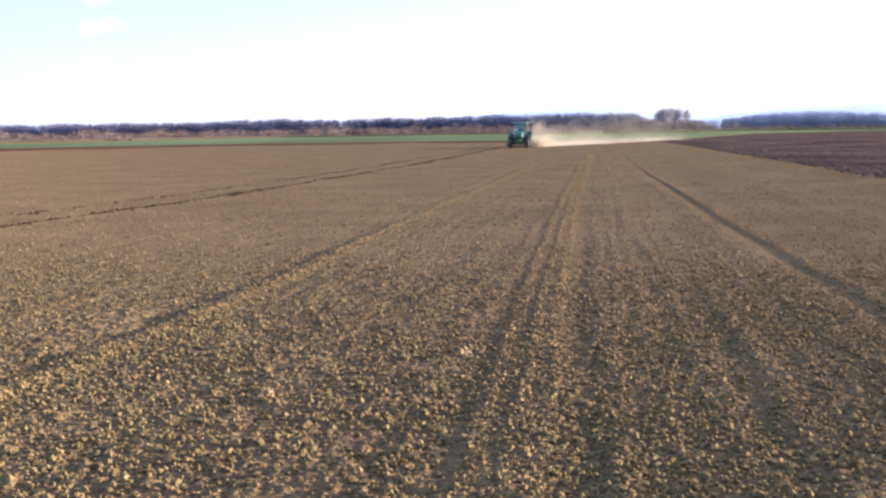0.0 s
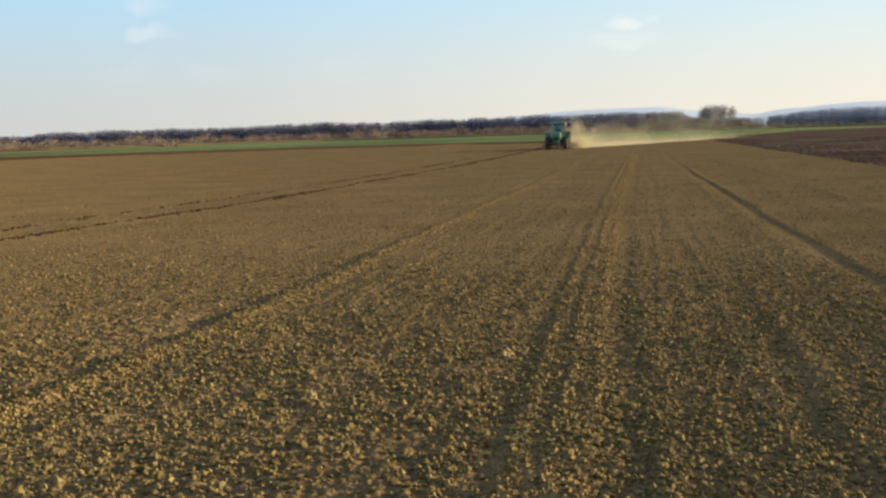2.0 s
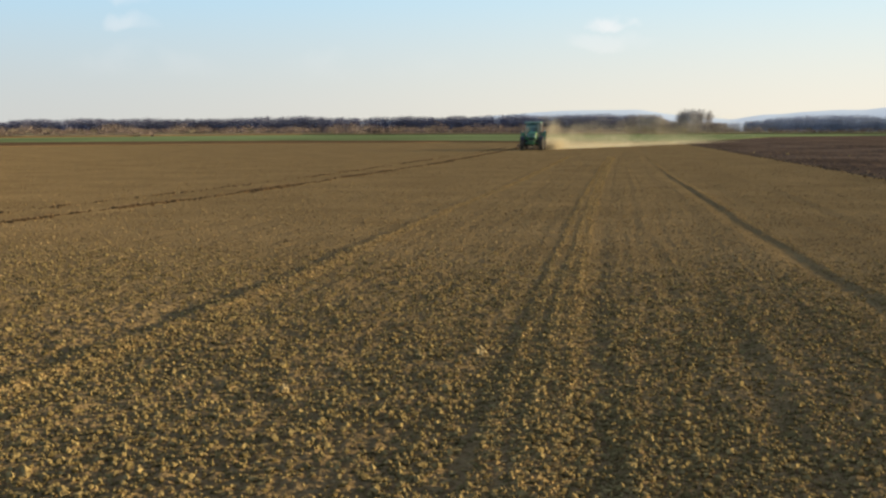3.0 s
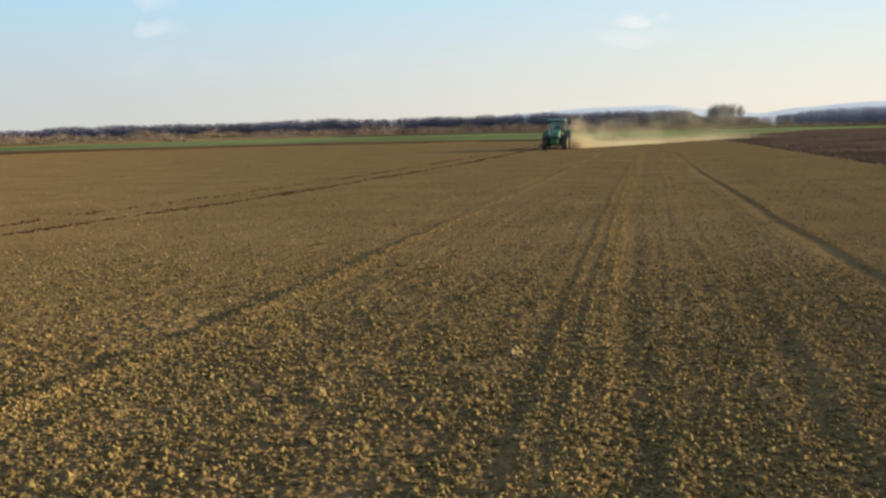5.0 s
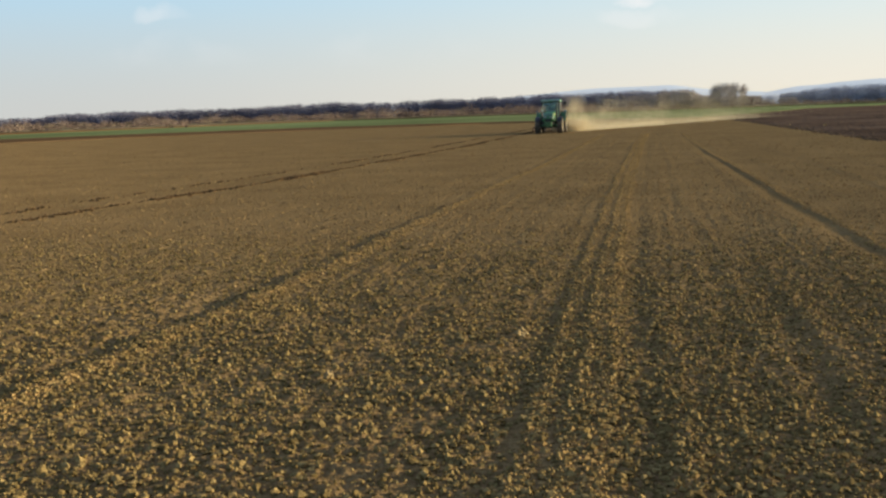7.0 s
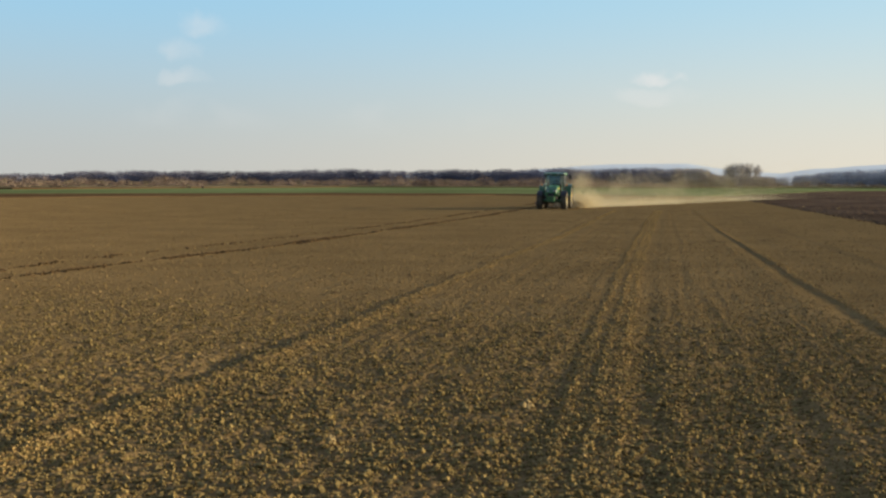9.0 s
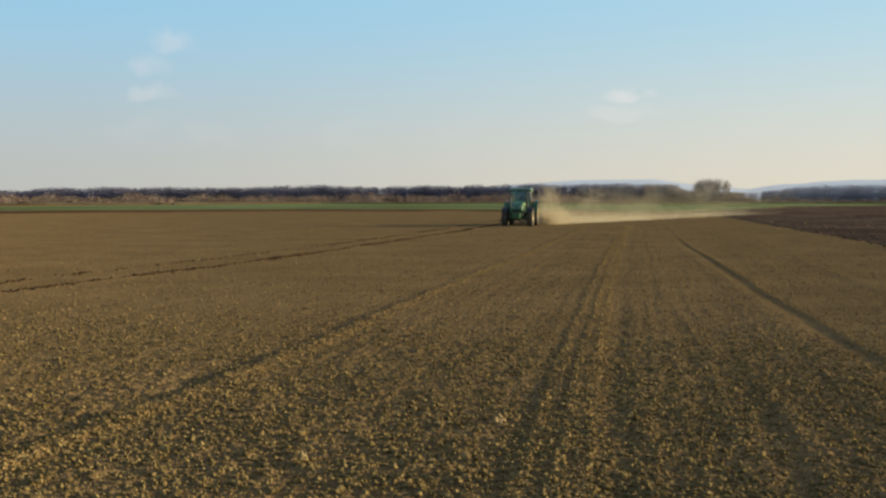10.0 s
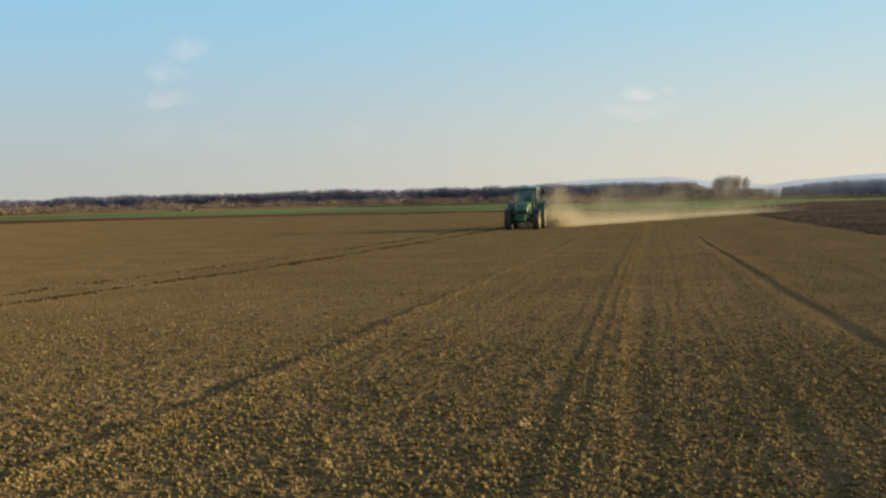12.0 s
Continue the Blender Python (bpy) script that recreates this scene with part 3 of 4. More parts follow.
# ---- woods ----
def twigs(cx, cy, cz, reach, count, length, width, up=0.6):
    """Slender twig blades round centres: arrays of centres and reaches, count for each."""
    k = len(cx) * count
    c = np.repeat(np.stack([cx, cy, cz], -1), count, 0)
    d = rng.normal(size=(k, 3))
    d /= np.linalg.norm(d, axis=1)[:, None]
    p = c + d * (rng.random(k) ** 0.45)[:, None] * np.repeat(reach, count, 0)
    w = d * 0.7 + np.array([0, 0, up]) + 0.4 * rng.normal(size=(k, 3))
    w /= np.linalg.norm(w, axis=1)[:, None]
    s = np.cross(w, rng.normal(size=(k, 3)))
    s /= np.linalg.norm(s, axis=1)[:, None]
    ln = length * (0.5 + rng.random(k))[:, None]
    wd = width * (0.5 + rng.random(k))[:, None]
    v = np.stack([p - w * ln / 2 - s * wd / 2, p - w * ln / 2 + s * wd / 2, p + w * ln / 2], 1)
    return v.reshape(-1, 3)


def trunks(x, y, h, r):
    """Three-sided tapering trunks as triangles."""
    k = len(x)
    a = np.array([0, 2.1, 4.2])
    foot = np.stack([x[:, None] + r[:, None] * np.cos(a), y[:, None] + r[:, None] * np.sin(a), np.zeros((k, 3))], -1)
    top = np.stack([x + 0.3 * rng.normal(size=k), y, h], -1)
    return np.concatenate([np.stack([foot[:, i], foot[:, (i + 1) % 3], top], 1) for i in range(3)]).reshape(-1, 3)


def wood(name, count, az, dist, height, mat, label, per=86, crown=0.66, width=0.30):
    """A far wood: bare trees set out by bearing, each a trunk and a crown of twigs, in one mesh."""
    a = az[0] + (az[1] - az[0]) * rng.random(count)
    far = rng.random(count)
    d = np.interp(a, *dist) + 70 * far
    h = np.interp(a, *height) * (0.90 + 0.14 * rng.random(count)) * (0.95 + 0.1 * vnoise(a * 1.1, a * 0, 51))
    x, y = -np.sin(np.radians(a)) * d, np.cos(np.radians(a)) * d
    reach = np.stack([h * 0.2 + 0.8, h * 0.2 + 0.8, h * crown / 2], -1)
    v = [trunks(x, y, h * 0.8, h * 0.014), twigs(x, y, h * (1 - crown / 2) - 0.5, reach, per, 1.25, width)]
    low = np.stack([h * 0.22 + 1, h * 0.22 + 1, h * 0.3], -1)
    v.append(twigs(x, y, h * 0.28, low, per // 2, 1.7, width * 2.3))
    v = np.concatenate(v)
    return tagged(soup(name, v, np.arange(len(v)).reshape(-1, 3), mat), label, "woods", kind="stuff")


LEFT_D = ([-60, -16, 0, 20, 36, 70], [1000, 1000, 860, 880, 900, 900])
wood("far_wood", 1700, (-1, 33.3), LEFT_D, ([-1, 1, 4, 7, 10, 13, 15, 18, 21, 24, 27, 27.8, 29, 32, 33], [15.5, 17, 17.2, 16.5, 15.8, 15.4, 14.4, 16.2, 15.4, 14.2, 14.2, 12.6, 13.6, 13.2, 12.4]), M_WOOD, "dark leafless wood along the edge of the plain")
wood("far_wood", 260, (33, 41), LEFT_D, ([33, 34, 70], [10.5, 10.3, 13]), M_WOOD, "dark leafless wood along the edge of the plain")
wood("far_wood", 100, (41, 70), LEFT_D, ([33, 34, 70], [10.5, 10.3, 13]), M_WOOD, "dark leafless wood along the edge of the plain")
wood("far_wood", 300, (-5.8, -0.6), ([-6, 0], [800, 850]), ([-6, -3, -2, -1, 0], [8.5, 11, 15.5, 16, 15.5]), M_THICKET, "brownish leafless thicket beyond the dusty field")
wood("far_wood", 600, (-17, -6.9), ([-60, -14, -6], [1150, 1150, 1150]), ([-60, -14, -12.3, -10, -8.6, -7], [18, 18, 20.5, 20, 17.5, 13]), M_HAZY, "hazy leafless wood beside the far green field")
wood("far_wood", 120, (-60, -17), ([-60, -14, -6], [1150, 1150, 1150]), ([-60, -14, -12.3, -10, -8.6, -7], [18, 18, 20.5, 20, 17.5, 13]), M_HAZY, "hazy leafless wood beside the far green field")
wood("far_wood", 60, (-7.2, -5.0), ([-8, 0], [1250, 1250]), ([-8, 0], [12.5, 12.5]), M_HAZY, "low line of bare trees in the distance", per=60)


def scrub(name, count, az, dist, high, mat, label, per=45, wide=1.0):
    a = az[0] + (az[1] - az[0]) * rng.random(count)
    d = dist[0] + (dist[1] - dist[0]) * rng.random(count)
    h = (high[0] + (high[1] - high[0]) * rng.random(count) ** 1.3) * (0.7 + 0.7 * vnoise(a * 0.9, a * 0, 61))
    x, y = -np.sin(np.radians(a)) * d, np.cos(np.radians(a)) * d
    v = twigs(x, y, h * 0.45, np.stack([h * 0.6 * wide, h * 0.6 * wide, h * 0.5], -1), per, 1.0, 0.22, 0.8)
    v[:, 2] = np.maximum(v[:, 2], 0.05)
    return tagged(soup(name, v, np.arange(len(v)).reshape(-1, 3), mat), label, "scrub", kind="stuff")


scrub("scrub", 1300, (3, 60), (600, 760), (2.5, 7.0), M_SCRUB, "tan and reddish dry scrub before the dark wood", per=80)
scrub("scrub", 420, (26, 60), (340, 600), (1.0, 3.4), M_SCRUB, "low tan scrub and dry weeds between the wheat and the wood")
scrub("scrub", 350, (-16, 3), (660, 780), (2.0, 5.0), M_SCRUB, "tan dry scrub behind the green field")
scrub("scrub", 110, (8, 60), (590, 640), (2.5, 6.0), M_OLIVE, "olive brown bushes along the far field edge")


def bush(az, d, h, wide, mat, label):
    x, y = -math.sin(radians(az)) * d, math.cos(radians(az)) * d
    k = 9
    bx = rng.normal(size=k) * wide * 0.4
    by = rng.normal(size=k) * wide * 0.3
    hh = h * (0.6 + 0.4 * rng.random(k))
    v = twigs(bx, by, hh * 0.5, np.stack([hh * 0.45, hh * 0.45, hh * 0.5], -1), 130, 0.9, 0.16, 0.7)
    v[:, 2] = np.maximum(v[:, 2], 0.03)
    stem = trunks(bx, by, hh * 0.6, hh * 0.02)
    holder = new("bush")
    holder.location = (x, y, 0)
    for name, vv, mt in (("foliage", v, mat), ("stem_clump", stem, M_BARK)):
        ob = soup(name, vv, np.arange(len(vv)).reshape(-1, 3), mt)
        ob.parent = holder
        tagged(ob, kind="stuff")
    return tagged(holder, label, "bush", group="bushes by the far fields")


bush(13.9, 560, 5.0, 9, M_SCRUB, "reddish brown leafless bush at the green field edge")
bush(12.9, 565, 4.4, 7, M_SCRUB, "reddish brown leafless bush at the green field edge")
bush(-2.4, 640, 6.0, 16, M_OLIVE, "broad olive bush beyond the dusty field")
bush(-1.4, 650, 6.2, 11, M_OLIVE, "broad olive bush beyond the dusty field")
bush(-3.3, 640, 5.0, 9, M_OLIVE, "low olive bush beyond the dusty field")
bush(28.0, 620, 8.5, 6, M_SCRUB, "tall pale leafless bush before the wood")


def poplar(az, d, h, lean):
    """A tall bare tree: forked trunk with limbs, and a flat-topped crown of twigs."""
    holder = new("tree")
    holder.location = (-math.sin(radians(az)) * d, math.cos(radians(az)) * d, 0)
    bm = bmesh.new()
    rod(bm, (0, 0, -0.2), (lean, 0, h * 0.55), 0.45, 0.26, 8)
    tips = []
    for k in range(9):
        z = h * random.uniform(0.38, 0.58)
        a = random.uniform(0, 6.28)
        r = random.uniform(1.2, 3.0)
        tip = (lean + r * math.cos(a), r * math.sin(a), h * random.uniform(0.75, 0.95))
        rod(bm, (lean * z / h, 0, z), tip, 0.16, 0.04, 5)
        tips.append(tip)
    part("trunk", bm, M_BARK, holder)
    t = np.array(tips)
    v = twigs(t[:, 0], t[:, 1], t[:, 2] - h * 0.25, np.full((len(t), 3), (3.2, 3.2, h * 0.27)), 210, 1.0, 0.14, 0.8)
    v[:, 2] = np.minimum(v[:, 2], h)
    ob = soup("crown", v, np.arange(len(v)).reshape(-1, 3), M_CROWN)
    ob.parent = holder
    return tagged(holder, "tall bare tree in a clump above the far field", "tree", group="clump of tall bare trees")


for k, az in enumerate((-3.32, -3.52, -3.74, -3.95, -4.16, -4.37, -4.58, -4.76)):
    poplar(az + random.uniform(-0.05, 0.05), 760 + random.uniform(-8, 25), (18.2, 19.0, 19.5, 19.8, 19.5, 19.9, 19.3, 18.4)[k], random.uniform(-0.8, 0.8))
for az in (-1.3, -1.6, -1.85, -2.1):
    poplar(az, 830, 17.2 + random.uniform(-1, 0.5), 0.4)

# ---- hills on the skyline ----
ha = np.arange(-75, 80, 0.4)
he = 0.98 + 0.25 * (vnoise(ha * 0.22, ha * 0, 71) - 0.5) + 0.12 * (vnoise(ha * 0.7, ha * 0, 72) - 0.5)
he = np.where(ha > 4, he - 0.05 * (ha - 4), he)
he = np.clip(he + np.interp(ha, [-14, -13, -8, -6.2, -4, -1, 2, 6], [0.2, 0.15, 0.0, -0.3, -0.1, 0.12, 0.1, 0]), 0.1, 2)
hd = 4300
hx, hy = -np.sin(np.radians(ha)) * hd, np.cos(np.radians(ha)) * hd
ht = np.tan(np.radians(he * 0.95)) * hd + EYE
rows3 = np.stack([np.stack([hx * 0.9, hy * 0.9, ht * 0 - 1], -1), np.stack([hx * 0.95, hy * 0.95, ht * 0.6], -1), np.stack([hx, hy, ht], -1), np.stack([hx * 1.08, hy * 1.08, ht * 0 - 1], -1)])
hi = np.arange(4 * len(ha)).reshape(4, -1)
hq = np.stack([hi[:-1, :-1], hi[:-1, 1:], hi[1:, 1:], hi[1:, :-1]], -1).reshape(-1, 4)
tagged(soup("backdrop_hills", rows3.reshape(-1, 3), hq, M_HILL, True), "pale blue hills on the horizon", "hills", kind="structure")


# ---- the tractor: drives towards -y, its own origin on the ground between the axles ----
def wheel(name, x, y, radius, width, rim_radius, tractor):
    side = 1 if x > 0 else -1
    hub = part(name, lathe(bmesh.new(), [(-0.12, 0.02), (-0.12, 0.14), (0.12 , 0.14), (0.12, 0.02)], 16), M_YELLOW, tractor)
    hub.location = (x, y, radius)
    w, r = width / 2, radius
    bm = lathe(bmesh.new(), [(-w * 0.75, rim_radius), (-w * 0.98, rim_radius + 0.06), (-w, (r + rim_radius) / 2), (-w * 0.9, r - 0.09), (-w * 0.6, r - 0.045), (0, r - 0.035),
                             (w * 0.6, r - 0.045), (w * 0.9, r - 0.09), (w, (r + rim_radius) / 2), (w * 0.98, rim_radius + 0.06), (w * 0.75, rim_radius)], 48)
    lugs = 20
    for i in range(lugs):
        for s in (-1, 1):
            a = 2 * math.pi * (i + (0.5 if s > 0 else 0)) / lugs
            m = Matrix.Rotation(a, 4, "X") @ Matrix.Translation((s * w * 0.5, 0, r - 0.03)) @ Matrix.Rotation(s * radians(38), 4, "Z")
            bmesh.ops.create_cube(bm, size=1, matrix=m @ Matrix.Diagonal((w * 1.15, 0.055, 0.075, 1)))
    part("tyre", bm, M_RUBBER, hub, "black treaded tyre dusted with soil")
    o = side * w * 0.55
    bm = lathe(bmesh.new(), [(-w * 0.78, rim_radius + 0.015), (-w * 0.7, rim_radius - 0.05), (o - side * 0.02, rim_radius - 0.09), (o, rim_radius * 0.6), (o - side * 0.1, rim_radius * 0.45), (o - side * 0.1, 0.1)], 40)
    lathe(bm, [(o - side * 0.03, rim_radius - 0.09), (w * 0.7 * side, rim_radius - 0.05), (w * 0.78 * side, rim_radius + 0.015)], 40)
    for i in range(8):
        a = 2 * math.pi * i / 8
        p = Vector((o, rim_radius * 0.5 * math.cos(a), rim_radius * 0.5 * math.sin(a)))
        rod(bm, p - Vector((side * 0.09, 0, 0)), p + Vector((side * 0.01, 0, 0)), 0.03, 0.03, 6)
    part("rim", bm, M_YELLOW, hub, "yellow steel wheel rim")
    return hub


TRACTOR = new("tractor")
tagged(TRACTOR, "green farm tractor with yellow wheels driving over the soil", "tractor")
wheels = [wheel("rear_wheel", 0.98, 1.25, 0.90, 0.56, 0.50, TRACTOR), wheel("rear_wheel", -0.98, 1.25, 0.90, 0.56, 0.50, TRACTOR),
          wheel("front_wheel", 0.93, -1.38, 0.66, 0.46, 0.36, TRACTOR), wheel("front_wheel", -0.93, -1.38, 0.66, 0.46, 0.36, TRACTOR)]
bm = bmesh.new()
box(bm, (0, -0.4, 0.76), (0.52, 3.2, 0.56), 0.05)
box(bm, (0, 1.1, 0.92), (0.62, 1.0, 0.62), 0.06)
rod(bm, (-0.75, 1.25, 0.9), (0.75, 1.25, 0.9), 0.15, None, 14)
part("chassis", bm, M_BLACK, TRACTOR)
bm = bmesh.new()
rod(bm, (-0.75, -1.38, 0.66), (0.75, -1.38, 0.66), 0.11, None, 12)
box(bm, (0, -1.38, 0.66), (0.4, 0.34, 0.3), 0.04)
part("front_axle", bm, M_GREEN, TRACTOR)
bm = plate(bmesh.new(), [(-2.12, 0.98), (-2.22, 1.22), (-2.12, 1.54), (-1.75, 1.70), (-0.15, 1.85), (-0.05, 1.78), (-0.05, 1.0)], -0.43, 0.43, 0.08)
part("hood", bm, M_GREEN, TRACTOR, "rounded green engine hood")
bm = box(bmesh.new(), (0, -2.19, 1.14), (0.50, 0.05, 0.22), 0.02)
for k in range(6):
    box(bm, (0, -2.222, 1.055 + 0.034 * k), (0.46, 0.02, 0.013), 0.004)
part("grille", bm, M_BLACK, TRACTOR, "black slatted radiator grille")
for s in (-1, 1):
    part("headlight", box(bmesh.new(), (s * 0.24, -2.175, 1.40), (0.22, 0.10, 0.09), 0.03), M_LAMP, TRACTOR, "clear headlight lens")
    part("side_panel", box(bmesh.new(), (s * 0.437, -1.0, 1.16), (0.02, 1.3, 0.18), 0.008), M_BLACK, TRACTOR, "black slotted side panel")
    part("stripe", box(bmesh.new(), (s * 0.442, -1.05, 1.58), (0.02, 1.6, 0.06), 0.006), M_YELLOW, TRACTOR, "yellow stripe")
bm = box(bmesh.new(), (0, -2.38, 0.80), (0.62, 0.40, 0.36), 0.05)
for k in range(7):
    box(bm, (-0.27 + 0.09 * k, -2.5, 0.80), (0.075, 0.30, 0.42), 0.015)
part("front_weight", bm, M_GREEN, TRACTOR, "green stacked front weights")
bm = bmesh.new()
rod(bm, (0.52, -0.22, 1.3), (0.52, -0.22, 2.1), 0.07, None, 12)
rod(bm, (0.52, -0.22, 2.1), (0.53, -0.16, 2.72), 0.045, None, 12)
part("exhaust", bm, M_BLACK, TRACTOR, "dark upright exhaust pipe")
part("cab_floor", box(bmesh.new(), (0, 0.72, 1.18), (1.50, 1.50, 0.28), 0.05), M_GREEN, TRACTOR)
for x, y0, y1 in ((0.74, -0.05, 0.08), (-0.74, -0.05, 0.08), (0.76, 1.48, 1.38), (-0.76, 1.48, 1.38)):
    bm = bmesh.new()
    rod(bm, (x, y0, 1.25), (x * 0.95, y1, 2.66), 0.055, 0.045, 8)
    part("cab_pillar", bm, M_BLACK, TRACTOR)
for x in (0.78, -0.78):
    bm = bmesh.new()
    rod(bm, (x, 0.62, 1.25), (x * 0.95, 0.66, 2.66), 0.03, 0.03, 8)
    part("cab_pillar", bm, M_BLACK, TRACTOR)
bm = plate(bmesh.new(), [(-0.22, 2.62), (-0.26, 2.72), (-0.1, 2.82), (0.6, 2.86), (1.45, 2.82), (1.62, 2.72), (1.55, 2.62)], -0.84, 0.84, 0.06)
part("roof", bm, M_GREEN, TRACTOR, "green rounded cab roof")


def pane(name, corners, thick=0.008):
    bm = bmesh.new()
    c = [Vector(p) for p in corners]
    nrm = (c[1] - c[0]).cross(c[2] - c[0]).normalized() * thick
    a, b = [bm.verts.new(p) for p in c], [bm.verts.new(p + nrm) for p in c]
    bm.faces.new(a[::-1])
    bm.faces.new(b)
    for i in range(4):
        bm.faces.new((a[i], a[(i + 1) % 4], b[(i + 1) % 4], b[i]))
    ob = part(name, bm, M_GLASS, TRACTOR)
    ob.visible_shadow = False
    return ob


pane("windscreen", [(-0.70, -0.05, 1.34), (0.70, -0.05, 1.34), (0.66, 0.07, 2.62), (-0.66, 0.07, 2.62)])
pane("rear_window", [(-0.70, 1.47, 1.34), (-0.66, 1.37, 2.62), (0.66, 1.37, 2.62), (0.70, 1.47, 1.34)])
for s in (-1, 1):
    pane("side_window", [(s * 0.775, 0.0, 1.34), (s * 0.775, 0.60, 1.34), (s * 0.735, 0.64, 2.62), (s * 0.735, 0.10, 2.62)])
    pane("side_window", [(s * 0.785, 0.66, 1.34), (s * 0.775, 1.44, 1.34), (s * 0.735, 1.36, 2.62), (s * 0.745, 0.68, 2.62)])
    bm = bmesh.new()
    for k in range(9):
        a = radians(15 + 16 * k)
        m = Matrix.Translation((s * 0.98, 1.25 - 1.0 * math.cos(a), 0.90 + 1.0 * math.sin(a))) @ Matrix.Rotation(-a + math.pi / 2, 4, "X")
        box(bm, (0, 0, 0), (0.60, 0.30, 0.035), 0.01, m)
    part("rear_fender", bm, M_GREEN, TRACTOR, "green arched rear mudguard")
    bm = bmesh.new()
    for k in range(6):
        a = radians(40 + 18 * k)
        m = Matrix.Translation((s * 0.93, -1.38 - 0.74 * math.cos(a), 0.66 + 0.74 * math.sin(a))) @ Matrix.Rotation(-a + math.pi / 2, 4, "X")
        box(bm, (0, 0, 0), (0.42, 0.26, 0.02), 0.006, m)
    part("front_fender", bm, M_BLACK, TRACTOR)
    bm = bmesh.new()
    rod(bm, (s * 0.78, -0.02, 2.30), (s * 1.22, -0.20, 2.36), 0.018, None, 8)
    rod(bm, (s * 1.20, -0.19, 2.50), (s * 1.20, -0.19, 2.16), 0.015, None, 8)
    if s > 0:
        arm = part("mirror_arm", bm, M_BLACK, TRACTOR)
        part("mirror", box(bmesh.new(), (s * 1.24, -0.19, 2.50), (0.22, 0.08, 0.32), 0.03), M_BLACK, arm, "dark rear-view mirror housing")
    else:
        bm.free()
    part("step", box(bmesh.new(), (s * 0.62, -0.15, 0.62), (0.34, 0.26, 0.04), 0.01), M_BLACK, TRACTOR)
    part("step", box(bmesh.new(), (s * 0.64, -0.10, 0.92), (0.30, 0.26, 0.04), 0.01), M_BLACK, TRACTOR)
    for k in (0.30, 0.62):
        part("work_light", box(bmesh.new(), (s * k, -0.255, 2.70), (0.15, 0.07, 0.09), 0.02), M_LAMP, TRACTOR, "clear roof work light")
    part("turn_signal", box(bmesh.new(), (s * 0.98, -0.10, 1.86), (0.18, 0.07, 0.09), 0.02), M_ORANGE, TRACTOR, "orange turn signal")
    bm = bmesh.new()
    rod(bm, (s * 0.9, 0.3, 1.78), (s * 0.98, -0.08, 1.84), 0.02, None, 8)
    part("signal_arm", bm, M_BLACK, TRACTOR)
    bm = plate(bmesh.new(), [(-0.25, 0.42), (0.55, 0.42), (0.55, 1.05), (-0.25, 1.05)], s * 0.36, s * 0.74, 0.06)
    part("fuel_tank", bm, M_BLACK, TRACTOR)
for s in (-1, 1):
    bm = bmesh.new()
    rod(bm, (s * 0.80, -0.02, 1.45), (s * 0.80, -0.02, 2.05), 0.014, None, 8)
    part("grab_rail", bm, M_BLACK, TRACTOR)
    part("door_handle", box(bmesh.new(), (s * 0.80, 0.56, 1.62), (0.03, 0.12, 0.035), 0.008), M_BLACK, TRACTOR)
    part("tail_light", box(bmesh.new(), (s * 1.05, 1.98, 1.55), (0.22, 0.05, 0.10), 0.015), M_ORANGE, TRACTOR, "orange and red rear light")
    bm = bmesh.new()
    rod(bm, (s * 0.42, 1.5, 0.62), (s * 0.42, 2.3, 0.5), 0.045, None, 8)
    part("lift_arm", bm, M_BLACK, TRACTOR)
bm = bmesh.new()
rod(bm, (0.05, -0.07, 2.60), (0.32, -0.10, 1.95), 0.012, None, 6)
part("wiper", bm, M_BLACK, TRACTOR)
bm = bmesh.new()
rod(bm, (-0.52, -0.25, 1.5), (-0.52, -0.25, 2.15), 0.06, None, 12)
rod(bm, (-0.52, -0.25, 2.15), (-0.52, -0.25, 2.27), 0.10, None, 14)
part("air_intake", bm, M_BLACK, TRACTOR, "dark upright air intake stack")
bm = bmesh.new()
rod(bm, (-0.3, -2.58, 1.02), (0.3, -2.58, 1.02), 0.02, None, 8)
part("tow_bar", bm, M_STEEL, TRACTOR)
bm = box(bmesh.new(), (0, 0.95, 1.62), (0.50, 0.50, 0.14), 0.05)
box(bm, (0, 1.18, 1.95), (0.48, 0.12, 0.62), 0.05)
part("driver_seat", bm, M_SEAT, TRACTOR)
bm = bmesh.new()
rod(bm, (0, 0.18, 1.35), (0, 0.42, 1.82), 0.04, None, 10)
m = Matrix.Translation((0, 0.42, 1.83)) @ Matrix.Rotation(radians(-28), 4, "X")
for i in range(20):
    a, b = 2 * math.pi * i / 20, 2 * math.pi * (i + 1) / 20
    rod(bm, m @ Vector((0.2 * math.cos(a), 0.2 * math.sin(a), 0)), m @ Vector((0.2 * math.cos(b), 0.2 * math.sin(b), 0)), 0.016, None, 6)
part("steering_wheel", bm, M_BLACK, TRACTOR)

# ---- the implement behind it ----
HARROW = new("seedbed_harrow")
tagged(HARROW, "wide rust-red seedbed harrow with tines and crumbler rollers behind the tractor", "harrow")
HALF = 1.9
bm = bmesh.new()
for y in (3.1, 3.7, 4.3):
    box(bm, (0, y, 0.45), (2 * HALF, 0.10, 0.10), 0.015)
for x in (-1.8, -0.9, 0, 0.9, 1.8):
    box(bm, (x, 3.7, 0.49), (0.10, 1.4, 0.08), 0.015)
part("frame", bm, M_RUST, HARROW)
bm = bmesh.new()
rod(bm, (-0.42, 2.25, 0.45), (-0.42, 3.1, 0.45), 0.05, None, 8)
rod(bm, (0.42, 2.25, 0.45), (0.42, 3.1, 0.45), 0.05, None, 8)
